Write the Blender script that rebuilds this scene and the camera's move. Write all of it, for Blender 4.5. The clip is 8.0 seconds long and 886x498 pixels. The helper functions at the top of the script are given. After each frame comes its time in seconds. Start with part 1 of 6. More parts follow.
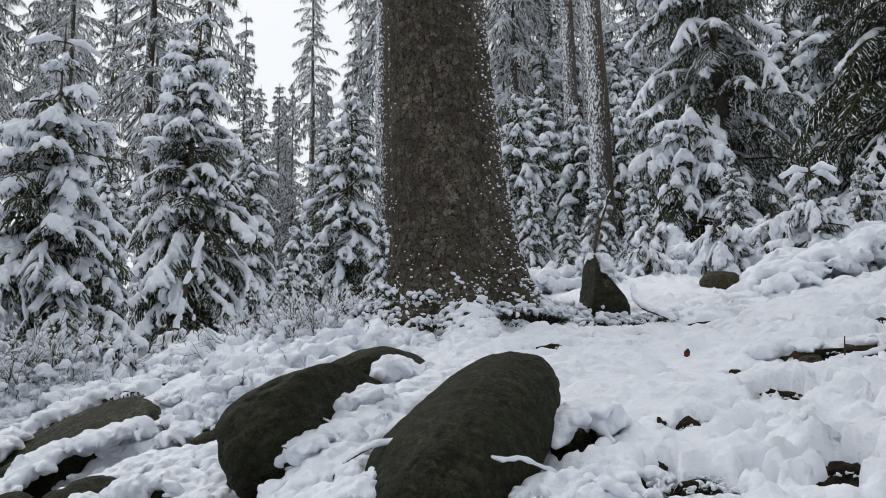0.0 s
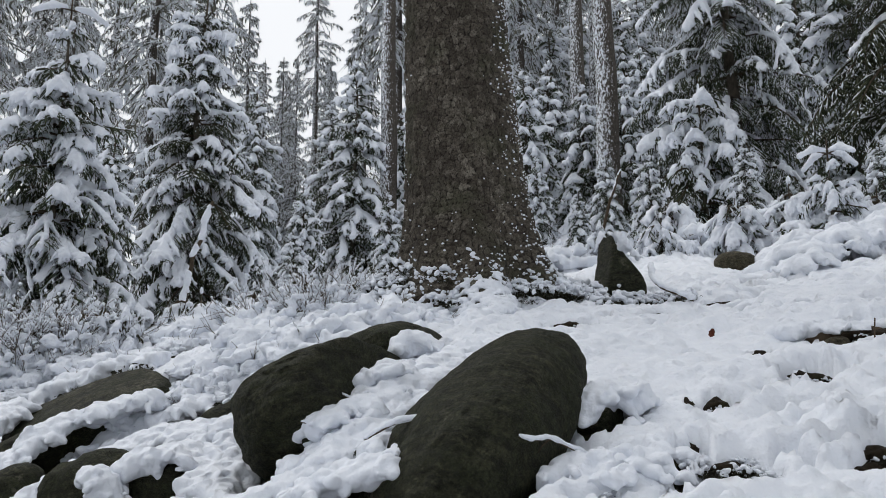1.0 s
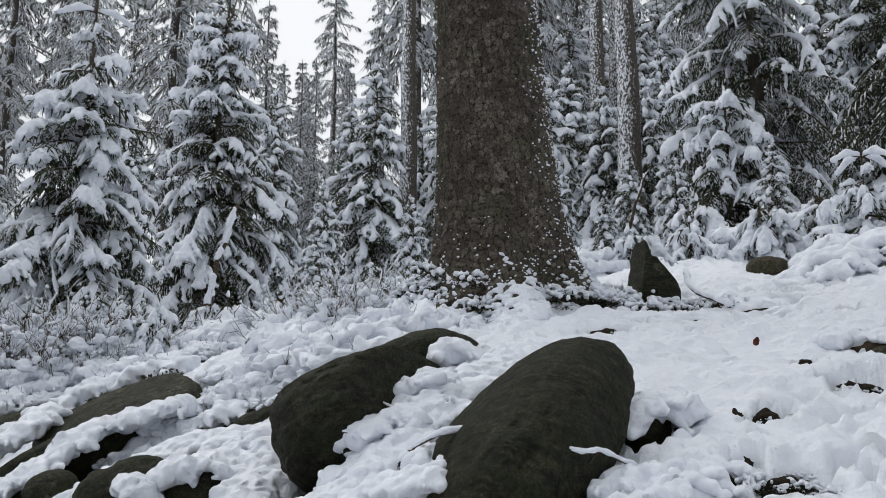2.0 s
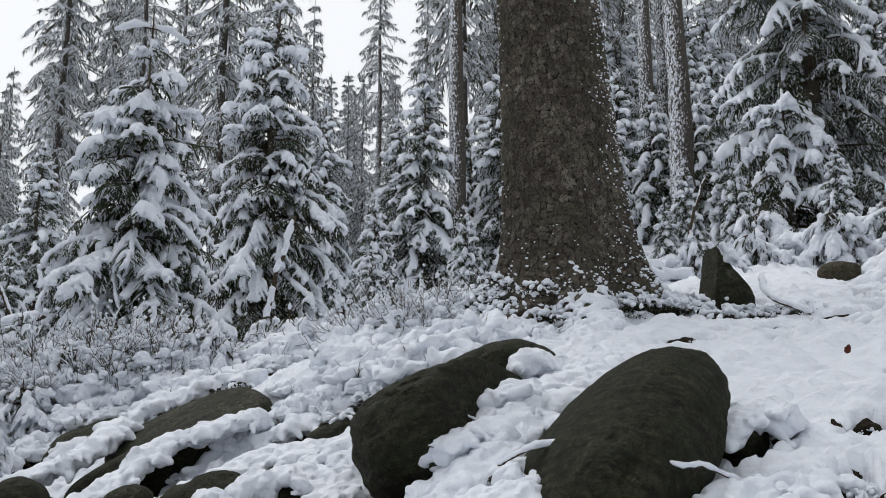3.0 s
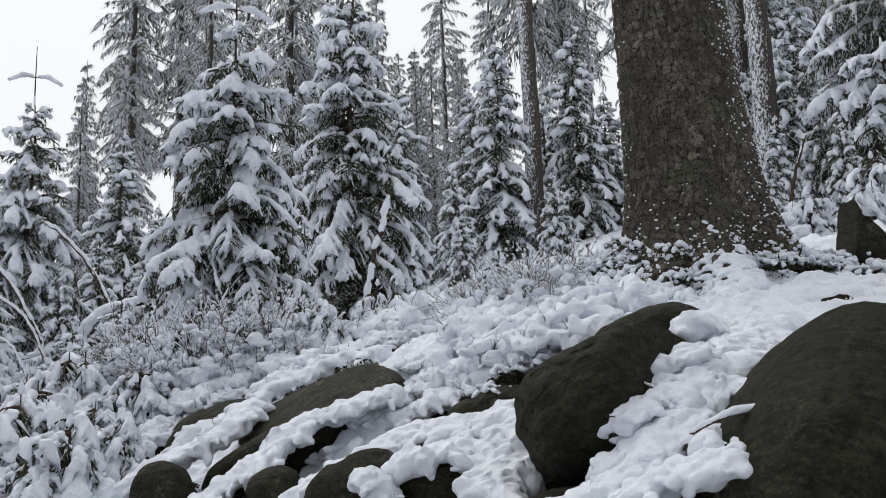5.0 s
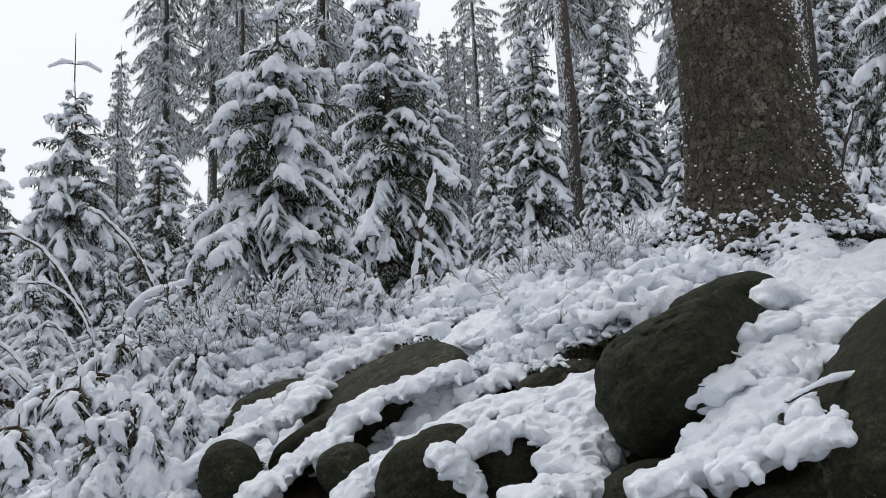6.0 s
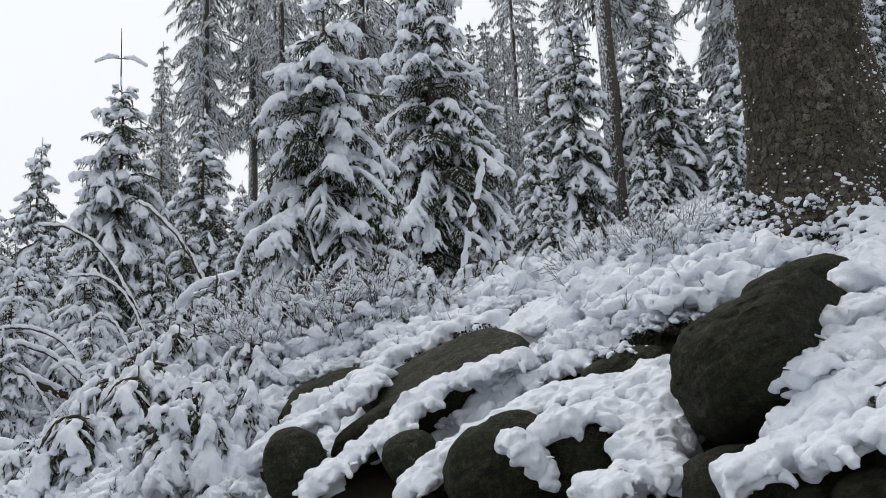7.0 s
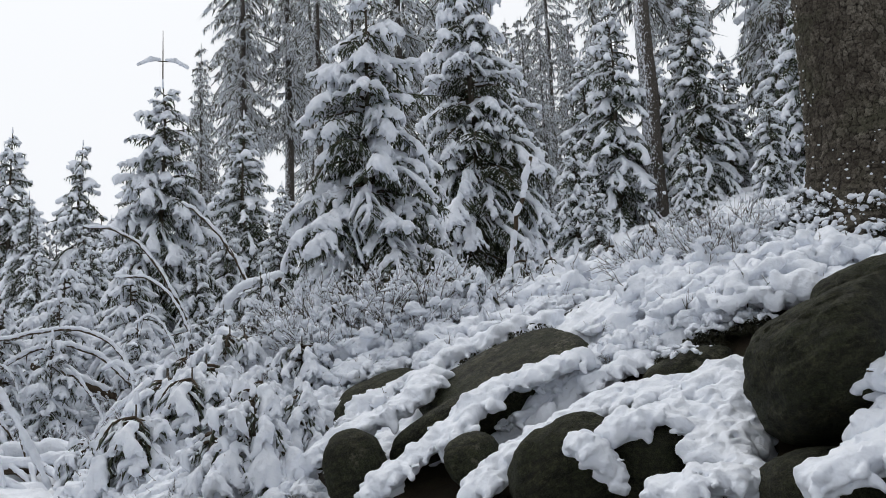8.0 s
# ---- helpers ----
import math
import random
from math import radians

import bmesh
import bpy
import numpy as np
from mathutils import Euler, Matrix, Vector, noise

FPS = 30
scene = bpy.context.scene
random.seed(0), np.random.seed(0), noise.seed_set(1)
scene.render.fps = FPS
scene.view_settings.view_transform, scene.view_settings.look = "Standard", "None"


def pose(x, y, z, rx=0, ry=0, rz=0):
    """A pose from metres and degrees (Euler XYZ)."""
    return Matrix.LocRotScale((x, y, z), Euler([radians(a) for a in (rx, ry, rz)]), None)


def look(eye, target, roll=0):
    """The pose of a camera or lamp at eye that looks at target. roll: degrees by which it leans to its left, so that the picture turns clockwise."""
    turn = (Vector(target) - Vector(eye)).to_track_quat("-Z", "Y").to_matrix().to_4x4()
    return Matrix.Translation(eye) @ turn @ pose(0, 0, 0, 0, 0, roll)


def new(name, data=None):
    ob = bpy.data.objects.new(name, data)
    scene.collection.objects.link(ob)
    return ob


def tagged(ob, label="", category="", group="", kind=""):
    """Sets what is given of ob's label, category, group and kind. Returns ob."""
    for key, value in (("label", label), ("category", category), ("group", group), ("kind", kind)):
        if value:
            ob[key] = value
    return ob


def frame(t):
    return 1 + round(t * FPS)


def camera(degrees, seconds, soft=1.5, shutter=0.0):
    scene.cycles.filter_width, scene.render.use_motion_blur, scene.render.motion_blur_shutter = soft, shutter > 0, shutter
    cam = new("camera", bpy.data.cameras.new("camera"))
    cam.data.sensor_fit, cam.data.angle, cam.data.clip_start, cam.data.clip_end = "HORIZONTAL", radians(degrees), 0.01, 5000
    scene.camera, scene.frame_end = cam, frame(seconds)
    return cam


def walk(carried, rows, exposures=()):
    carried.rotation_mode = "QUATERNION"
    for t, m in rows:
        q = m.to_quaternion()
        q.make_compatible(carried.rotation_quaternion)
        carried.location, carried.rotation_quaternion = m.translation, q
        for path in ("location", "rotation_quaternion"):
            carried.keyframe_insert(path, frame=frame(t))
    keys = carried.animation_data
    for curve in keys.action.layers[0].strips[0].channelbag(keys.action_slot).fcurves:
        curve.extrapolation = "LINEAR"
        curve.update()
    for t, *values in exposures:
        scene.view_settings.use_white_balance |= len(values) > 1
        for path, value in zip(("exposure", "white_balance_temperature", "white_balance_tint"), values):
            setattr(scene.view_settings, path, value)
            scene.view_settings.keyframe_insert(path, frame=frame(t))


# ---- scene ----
cam = camera(46.7, 8.0, soft=0.9)
PATH = [
    (0, (-0.011, -0.007, 1.497), (-0.025, 1.939, 1.96), -1.1),
    (0.5, (-0.064, 0.058, 1.497), (-0.074, 2.009, 1.938), -0.7),
    (1, (-0.103, 0.096, 1.501), (-0.118, 2.051, 1.923), -0.2),
    (2.3, (-0.241, 0.179, 1.542), (-0.307, 2.132, 1.97), 0.1),
    (2.5, (-0.267, 0.195, 1.544), (-0.353, 2.146, 1.978), 0.0),
    (3, (-0.347, 0.231, 1.549), (-0.479, 2.176, 1.993), -0.1),
    (3.5, (-0.428, 0.264, 1.559), (-0.581, 2.207, 2.008), -0.6),
    (4, (-0.532, 0.306, 1.563), (-0.706, 2.248, 2.008), -1.1),
    (4.5, (-0.629, 0.356, 1.56), (-0.839, 2.299, 1.986), -1.5),
    (4.7, (-0.662, 0.369, 1.557), (-0.893, 2.311, 1.972), -1.6),
    (5.8, (-0.853, 0.402, 1.539), (-1.163, 2.343, 1.909), -2.3),
    (6, (-0.887, 0.416, 1.535), (-1.207, 2.356, 1.901), -2.4),
    (6.5, (-0.964, 0.416, 1.529), (-1.306, 2.354, 1.885), -2.6),
    (7, (-1.019, 0.44, 1.516), (-1.411, 2.369, 1.871), -2.4),
    (7.5, (-1.082, 0.439, 1.525), (-1.514, 2.36, 1.878), -2.5),
    (8, (-1.144, 0.449, 1.536), (-1.6, 2.363, 1.891), -2.5),
]
walk(cam, [(t, look(eye, target, roll)) for t, eye, target, roll in PATH])

# ---- light: overcast winter sky ----
world = bpy.data.worlds.new("sky")
scene.world = world
world.use_nodes = True
wn, wl = world.node_tree.nodes, world.node_tree.links
wn.clear()
w_out = wn.new("ShaderNodeOutputWorld")
w_bg = wn.new("ShaderNodeBackground")
w_sky = wn.new("ShaderNodeTexSky")
w_sky.sky_type = "NISHITA"
w_sky.sun_disc = False
w_sky.sun_elevation, w_sky.sun_rotation = radians(57), radians(-40)
w_sky.air_density, w_sky.dust_density, w_sky.ozone_density = 1.0, 6.0, 1.0
w_grey = wn.new("ShaderNodeHueSaturation")
w_grey.inputs["Saturation"].default_value = 0.22
w_cloud = wn.new("ShaderNodeMixRGB")
w_cloud.inputs["Fac"].default_value = 0.90
w_cloud.inputs["Color2"].default_value = (9.02, 9.25, 9.6, 1)
wl.new(w_sky.outputs["Color"], w_grey.inputs["Color"])
wl.new(w_grey.outputs["Color"], w_cloud.inputs["Color1"])
wl.new(w_cloud.outputs["Color"], w_bg.inputs["Color"])
w_bg.inputs["Strength"].default_value = 0.148
wl.new(w_bg.outputs["Background"], w_out.inputs["Surface"])

sun_data = bpy.data.lights.new("sun", "SUN")
sun_data.energy, sun_data.angle, sun_data.color = 1.4, radians(45), (1.0, 0.97, 0.93)
sun = new("sun", sun_data)
sun.matrix_world = look((-6, 13, 16), (0, 6, 2))
scene.view_settings.exposure = -0.49


# ---- arithmetic: noise and meshes ----
def hashed(*k):
    h = np.zeros(np.shape(k[0]), np.uint32)
    for a, m in zip(k, (374761393, 668265263, 2147483647, 1274126177)):
        h = (h + np.asarray(a).astype(np.int64).astype(np.uint32) * np.uint32(m)).astype(np.uint32)
        h = (h ^ (h >> np.uint32(13))) * np.uint32(1274126177)
    h = h ^ (h >> np.uint32(16))
    return h.astype(np.float64) / 4294967295.0


def vnoise(p, seed=0):
    """Smooth value noise, -1 to 1, of points (n, 3)."""
    p = np.asarray(p, float)
    i = np.floor(p).astype(np.int64)
    f = p - i
    f = f * f * (3 - 2 * f)
    out = 0
    for dx in (0, 1):
        for dy in (0, 1):
            for dz in (0, 1):
                w = (f[..., 0] if dx else 1 - f[..., 0]) * (f[..., 1] if dy else 1 - f[..., 1]) * (f[..., 2] if dz else 1 - f[..., 2])
                out = out + w * hashed(i[..., 0] + dx, i[..., 1] + dy, i[..., 2] + dz, np.full(i[..., 0].shape, seed))
    return out * 2 - 1


def fbm(p, octaves=4, seed=0):
    p = np.asarray(p, float)
    return sum(vnoise(p * 2 ** k + 17.3 * k, seed + k) * 0.5 ** k for k in range(octaves))


def billow(p, seed=0):
    """Rounded puffs with sharp creases between them, 0 to about 1."""
    x, y, z = p[..., 0], p[..., 1], p[..., 2]
    a = np.stack([0.80 * x - 0.60 * y, 0.48 * x + 0.64 * y - 0.60 * z, 0.36 * x + 0.48 * y + 0.80 * z], -1)
    b = np.stack([0.45 * x + 0.89 * y, 0.71 * x - 0.36 * y + 0.60 * z, 0.54 * x - 0.27 * y - 0.80 * z], -1)
    return np.abs(vnoise(a + 0.3 * vnoise(b * 1.7, seed + 2)[..., None], seed) + vnoise(b * 1.15, seed + 1)) * 0.75


def cells(x, y, seed=0):
    """Cell noise in the plane: nearest and second distance, and a random number for each cell."""
    ix, iy = np.floor(x).astype(np.int64), np.floor(y).astype(np.int64)
    d1, d2, who = np.full(x.shape, 9.0), np.full(x.shape, 9.0), np.zeros(x.shape)
    for dx in (-1, 0, 1):
        for dy in (-1, 0, 1):
            cx, cy = ix + dx, iy + dy
            s = np.full(ix.shape, seed)
            px, py = cx + 0.1 + 0.8 * hashed(cx, cy, s), cy + 0.1 + 0.8 * hashed(cx, cy, s + 7)
            d = np.hypot(px - x, py - y)
            near = d < d1
            d2 = np.where(near, d1, np.minimum(d2, d))
            who = np.where(near, hashed(cx, cy, s + 13), who)
            d1 = np.where(near, d, d1)
    return d1, d2, who


def mesh_of(name, verts, faces, material, smooth=True, second=None, split=0):
    """A mesh from an array of vertices and arrays of faces (n, 3) or (n, 4)."""
    me = bpy.data.meshes.new(name)
    faces = [np.asarray(f, np.int32) for f in (faces if isinstance(faces, list) else [faces]) if len(f)]
    me.vertices.add(len(verts))
    me.vertices.foreach_set("co", np.asarray(verts, np.float32).ravel())
    loops = np.concatenate([f.ravel() for f in faces])
    sizes = np.concatenate([np.full(len(f), f.shape[1], np.int32) for f in faces])
    me.loops.add(len(loops))
    me.loops.foreach_set("vertex_index", loops)
    me.polygons.add(len(sizes))
    me.polygons.foreach_set("loop_start", np.concatenate([[0], np.cumsum(sizes)[:-1]]).astype(np.int32))
    me.polygons.foreach_set("use_smooth", np.full(len(sizes), smooth))
    me.materials.append(material)
    if second is not None:
        me.materials.append(second)
        me.polygons.foreach_set("material_index", (np.arange(len(sizes)) >= split).astype(np.int32))
    me.update(calc_edges=True)
    me.validate()
    return me


def part(name, me, parent, label="", kind=""):
    ob = new(name, me)
    ob.parent = parent
    return tagged(ob, label, kind=kind)


def empty(name, x, y, z, rz=0.0):
    ob = new(name)
    ob.empty_display_size = 0.2
    ob.matrix_basis = pose(x, y, z, 0, 0, rz)
    return ob


class Soup:
    """Gathers vertices and faces of several pieces into one mesh."""

    def __init__(self):
        self.v, self.t, self.q, self.n = [], [], [], 0

    def add(self, v, tris=None, quads=None):
        if tris is not None and len(tris):
            self.t.append(np.asarray(tris) + self.n)
        if quads is not None and len(quads):
            self.q.append(np.asarray(quads) + self.n)
        self.v.append(v)
        self.n += len(v)

    def mesh(self, name, material, smooth=True):
        f = ([np.concatenate(self.t)] if self.t else []) + ([np.concatenate(self.q)] if self.q else [])
        return mesh_of(name, np.concatenate(self.v), f, material, smooth)


def tube(points, radii, sides=6, cap=True):
    """A tube along points (n, 3) with a radius at each."""
    p = np.asarray(points, float)
    r = np.asarray(radii, float) * np.ones(len(p))
    d = np.gradient(p, axis=0)
    d /= np.linalg.norm(d, axis=1)[:, None] + 1e-9
    ref = np.where(np.abs(d[:, 2:3]) > 0.9, [[1.0, 0, 0]], [[0, 0, 1.0]])
    a = np.cross(d, ref)
    a /= np.linalg.norm(a, axis=1)[:, None] + 1e-9
    b = np.cross(a, d)
    th = np.arange(sides) * 2 * np.pi / sides
    v = p[:, None] + r[:, None, None] * (np.cos(th)[None, :, None] * a[:, None] + np.sin(th)[None, :, None] * b[:, None])
    n = len(p)
    i, j = np.meshgrid(np.arange(n - 1), np.arange(sides), indexing="ij")
    k = (j + 1) % sides
    q = np.stack([i * sides + j, i * sides + k, (i + 1) * sides + k, (i + 1) * sides + j], -1).reshape(-1, 4)
    v = v.reshape(-1, 3)
    t = np.zeros((0, 3), int)
    if cap:
        v = np.concatenate([v, p[:1], p[-1:]])
        j = np.arange(sides)
        t = np.concatenate([np.stack([np.full(sides, n * sides), (j + 1) % sides, j], -1),
                            np.stack([np.full(sides, n * sides + 1), (n - 1) * sides + j, (n - 1) * sides + (j + 1) % sides], -1)])
    return v, t, q


def nets(field, origin, h):
    """The surface field = 0 of a grid of distances, as vertices and quads."""
    nx, ny, nz = field.shape
    inside = field < 0
    s = np.stack([field[i:nx - 1 + i, j:ny - 1 + j, k:nz - 1 + k] for i in (0, 1) for j in (0, 1) for k in (0, 1)], -1)
    ins = s < 0
    mixed = ins.any(-1) & ~ins.all(-1)
    corner = np.array([(i, j, k) for i in (0, 1) for j in (0, 1) for k in (0, 1)], float)
    c = s[mixed]
    total, count = np.zeros((len(c), 3)), np.zeros(len(c))
    for a in range(8):
        for b in range(a + 1, 8):
            if np.abs(corner[a] - corner[b]).sum() == 1:
                x = (c[:, a] < 0) != (c[:, b] < 0)
                w = np.where(x, c[:, a] / np.where(x, c[:, a] - c[:, b], 1), 0)
                total += np.where(x[:, None], corner[a] + w[:, None] * (corner[b] - corner[a]), 0)
                count += x
    idx = np.full(mixed.shape, -1)
    idx[mixed] = np.arange(len(c))
    v = origin + h * (np.argwhere(mixed) + total / count[:, None])
    quads = []
    for ax in range(3):
        o = [a for a in range(3) if a != ax]
        lo = [slice(1, -1)] * 3
        hi = [slice(1, -1)] * 3
        lo[ax], hi[ax] = slice(0, -1), slice(1, None)
        flip = inside[tuple(lo)] != inside[tuple(hi)]
        at = np.argwhere(flip)
        at[:, o[0]] += 1
        at[:, o[1]] += 1
        first = inside[tuple(lo)][flip]
        def cell(da, db):
            q = at.copy()
            q[:, o[0]] -= da
            q[:, o[1]] -= db
            return idx[q[:, 0], q[:, 1], q[:, 2]]
        f = np.stack([cell(1, 1), cell(0, 1), cell(0, 0), cell(1, 0)], -1)
        turn = first if ax != 1 else ~first
        quads.append(np.where(turn[:, None], f, f[:, ::-1]))
    q = np.concatenate(quads)
    return v, q[(q >= 0).all(1)]


def snow_lump(prims, h=0.02, blend=0.02, rough=0.012, seed=0, grain=9.0):
    """Snow piled along capsules (ax, ay, az, bx, by, bz, ra, rb), melted into one rounded mass."""
    P = np.asarray(prims, float)
    a, b, ra, rb = P[:, :3], P[:, 3:6], P[:, 6], P[:, 7]
    big = max(ra.max(), rb.max()) + 3 * h + blend
    lo, hi = np.minimum(a, b).min(0) - big, np.maximum(a, b).max(0) + big
    n = np.ceil((hi - lo) / h).astype(int) + 1
    field = np.full(n, 0.0)
    grids = [lo[i] + h * np.arange(n[i]) for i in range(3)]
    for i in range(len(P)):
        reach = max(ra[i], rb[i]) + 4 * blend + 2 * h
        sl = [slice(*np.searchsorted(grids[k], [min(a[i, k], b[i, k]) - reach, max(a[i, k], b[i, k]) + reach])) for k in range(3)]
        g = np.stack(np.meshgrid(*[grids[k][sl[k]] for k in range(3)], indexing="ij"), -1)
        ab = b[i] - a[i]
        t = np.clip(((g - a[i]) @ ab) / (ab @ ab + 1e-9), 0, 1)
        d = np.linalg.norm(g - a[i] - t[..., None] * ab, axis=-1) - (ra[i] + t * (rb[i] - ra[i]))
        field[tuple(sl)] += np.exp(np.clip(-d / blend, -30, 30))
    field = -blend * np.log(np.maximum(field, 1e-6))
    near = np.abs(field) < 4 * h + rough
    idx = np.argwhere(near)
    pts = lo + h * idx
    field[near] += rough * 0.5 * fbm(pts * grain * 0.6, 2, seed) - rough * (billow(pts * grain * 1.2, seed + 3) + 0.55 * billow(pts * grain * 2.5, seed + 4) - 0.5)
    return nets(field, lo, h)


# ---- materials ----
def material(name, rough=0.8):
    m = bpy.data.materials.new(name)
    m.use_nodes = True
    b = m.node_tree.nodes["Principled BSDF"]
    b.inputs["Roughness"].default_value = rough
    b.inputs["Specular IOR Level"].default_value = 0.2
    return m, m.node_tree.nodes, m.node_tree.links, b


def coords(n, l, scale=(1, 1, 1)):
    c = n.new("ShaderNodeTexCoord")
    mp = n.new("ShaderNodeMapping")
    mp.inputs["Scale"].default_value = scale
    l.new(c.outputs["Object"], mp.inputs["Vector"])
    return mp.outputs["Vector"]


def noise_node(n, l, vec, scale, detail=4, rough=0.55):
    t = n.new("ShaderNodeTexNoise")
    t.inputs["Scale"].default_value, t.inputs["Detail"].default_value, t.inputs["Roughness"].default_value = scale, detail, rough
    l.new(vec, t.inputs["Vector"])
    return t.outputs["Fac"]


def ramp(n, l, fac, *stops):
    r = n.new("ShaderNodeValToRGB")
    e = r.color_ramp.elements
    while len(e) < len(stops):
        e.new(0.5)
    for el, (at, col) in zip(e, stops):
        el.position, el.color = at, (*col, 1)
    l.new(fac, r.inputs["Fac"])
    return r.outputs["Color"]


def mixed(n, l, fac, a, b, mode="MIX"):
    x = n.new("ShaderNodeMixRGB")
    x.blend_type = mode
    for sock, val in (("Fac", fac), ("Color1", a), ("Color2", b)):
        if isinstance(val, (int, float)):
            x.inputs[sock].default_value = val
        elif isinstance(val, tuple):
            x.inputs[sock].default_value = (*val, 1)
        else:
            l.new(val, x.inputs[sock])
    return x.outputs["Color"]


def bump(n, l, bsdf, height, strength, distance, under=None):
    b = n.new("ShaderNodeBump")
    b.inputs["Strength"].default_value, b.inputs["Distance"].default_value = strength, distance
    l.new(height, b.inputs["Height"])
    if under is not None:
        l.new(under, b.inputs["Normal"])
    l.new(b.outputs["Normal"], bsdf.inputs["Normal"])
    return b.outputs["Normal"]


def make_snow():
    m, n, l, b = material("fresh_snow", 0.7)
    v = coords(n, l)
    fine, wide = noise_node(n, l, v, 140, 3), noise_node(n, l, v, 14, 3, 0.5)
    l.new(ramp(n, l, wide, (0.25, (0.732, 0.768, 0.835)), (0.75, (0.812, 0.840, 0.893))), b.inputs["Base Color"])
    first = bump(n, l, b, wide, 0.65, 0.034)
    crumb = n.new("ShaderNodeTexVoronoi")
    crumb.feature = "SMOOTH_F1"
    crumb.inputs["Scale"].default_value = 55
    l.new(v, crumb.inputs["Vector"])
    second = bump(n, l, b, noise_node(n, l, v, 40, 2, 0.5), 0.35, 0.010, first)
    third = bump(n, l, b, ramp(n, l, crumb.outputs["Distance"], (0.0, (1, 1, 1)), (0.7, (0, 0, 0))), 0.10, 0.005, second)
    bump(n, l, b, fine, 0.25, 0.002, third)
    b.inputs["Specular IOR Level"].default_value = 0.25
    return m


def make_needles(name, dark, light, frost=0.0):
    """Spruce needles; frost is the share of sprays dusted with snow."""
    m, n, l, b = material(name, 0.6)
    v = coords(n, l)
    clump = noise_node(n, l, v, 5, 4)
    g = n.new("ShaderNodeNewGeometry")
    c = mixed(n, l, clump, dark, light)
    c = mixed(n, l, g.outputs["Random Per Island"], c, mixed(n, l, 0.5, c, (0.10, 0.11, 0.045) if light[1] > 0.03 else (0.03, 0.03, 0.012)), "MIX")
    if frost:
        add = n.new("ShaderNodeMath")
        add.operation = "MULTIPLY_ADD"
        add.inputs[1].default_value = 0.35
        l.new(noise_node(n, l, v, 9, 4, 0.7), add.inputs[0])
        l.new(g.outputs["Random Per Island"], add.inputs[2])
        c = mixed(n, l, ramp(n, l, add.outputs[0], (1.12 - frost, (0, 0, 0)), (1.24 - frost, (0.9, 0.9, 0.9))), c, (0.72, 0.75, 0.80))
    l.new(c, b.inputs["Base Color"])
    b.inputs["Specular IOR Level"].default_value = 0.3
    return m


def make_wood(name, dark, light, scale=30):
    m, n, l, b = material(name, 0.85)
    v = coords(n, l, (1, 1, 0.35))
    f = noise_node(n, l, v, scale, 6, 0.65)
    l.new(ramp(n, l, f, (0.3, dark), (0.7, light)), b.inputs["Base Color"])
    bump(n, l, b, f, 0.8, 0.01)
    return m


def make_bark():
    """Scaly spruce bark: grey plates, dark cracks with shade painted in, damp patches, green algae. plate and crack
    come with the mesh.
    """
    m, n, l, b = material("spruce_bark", 0.85)
    v = coords(n, l)

    def attribute(name):
        a = n.new("ShaderNodeAttribute")
        a.attribute_name = name
        return a.outputs["Fac"]

    grain, patch, damp, fleck = noise_node(n, l, v, 75, 6, 0.7), noise_node(n, l, v, 3.2, 4), noise_node(n, l, coords(n, l, (1, 1, 0.6)), 5, 6, 0.7), noise_node(n, l, v, 30, 5, 0.75)
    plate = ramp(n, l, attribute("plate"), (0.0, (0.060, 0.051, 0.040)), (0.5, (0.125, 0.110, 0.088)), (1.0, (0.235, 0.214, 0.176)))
    plate = mixed(n, l, 0.85, plate, ramp(n, l, grain, (0.36, (0.20, 0.18, 0.16)), (0.64, (1.6, 1.6, 1.6))), "MULTIPLY")
    plate = mixed(n, l, ramp(n, l, fleck, (0.52, (0, 0, 0)), (0.64, (0.75, 0.75, 0.75))), plate, mixed(n, l, 0.5, plate, (0.05, 0.034, 0.024)))
    plate = mixed(n, l, ramp(n, l, damp, (0.40, (0, 0, 0)), (0.56, (0.95, 0.95, 0.95))), plate, mixed(n, l, 0.55, plate, (0.030, 0.024, 0.018)))
    plate = mixed(n, l, ramp(n, l, patch, (0.52, (0, 0, 0)), (0.75, (0.45, 0.45, 0.45))), plate, (0.07, 0.082, 0.04))
    # Near black along the plate edges: groove shade is put into the crack colour.
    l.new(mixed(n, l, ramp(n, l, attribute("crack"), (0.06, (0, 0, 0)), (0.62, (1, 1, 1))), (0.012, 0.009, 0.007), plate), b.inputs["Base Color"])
    first = bump(n, l, b, fleck, 0.9, 0.02)
    bump(n, l, b, grain, 0.7, 0.006, first)
    return m


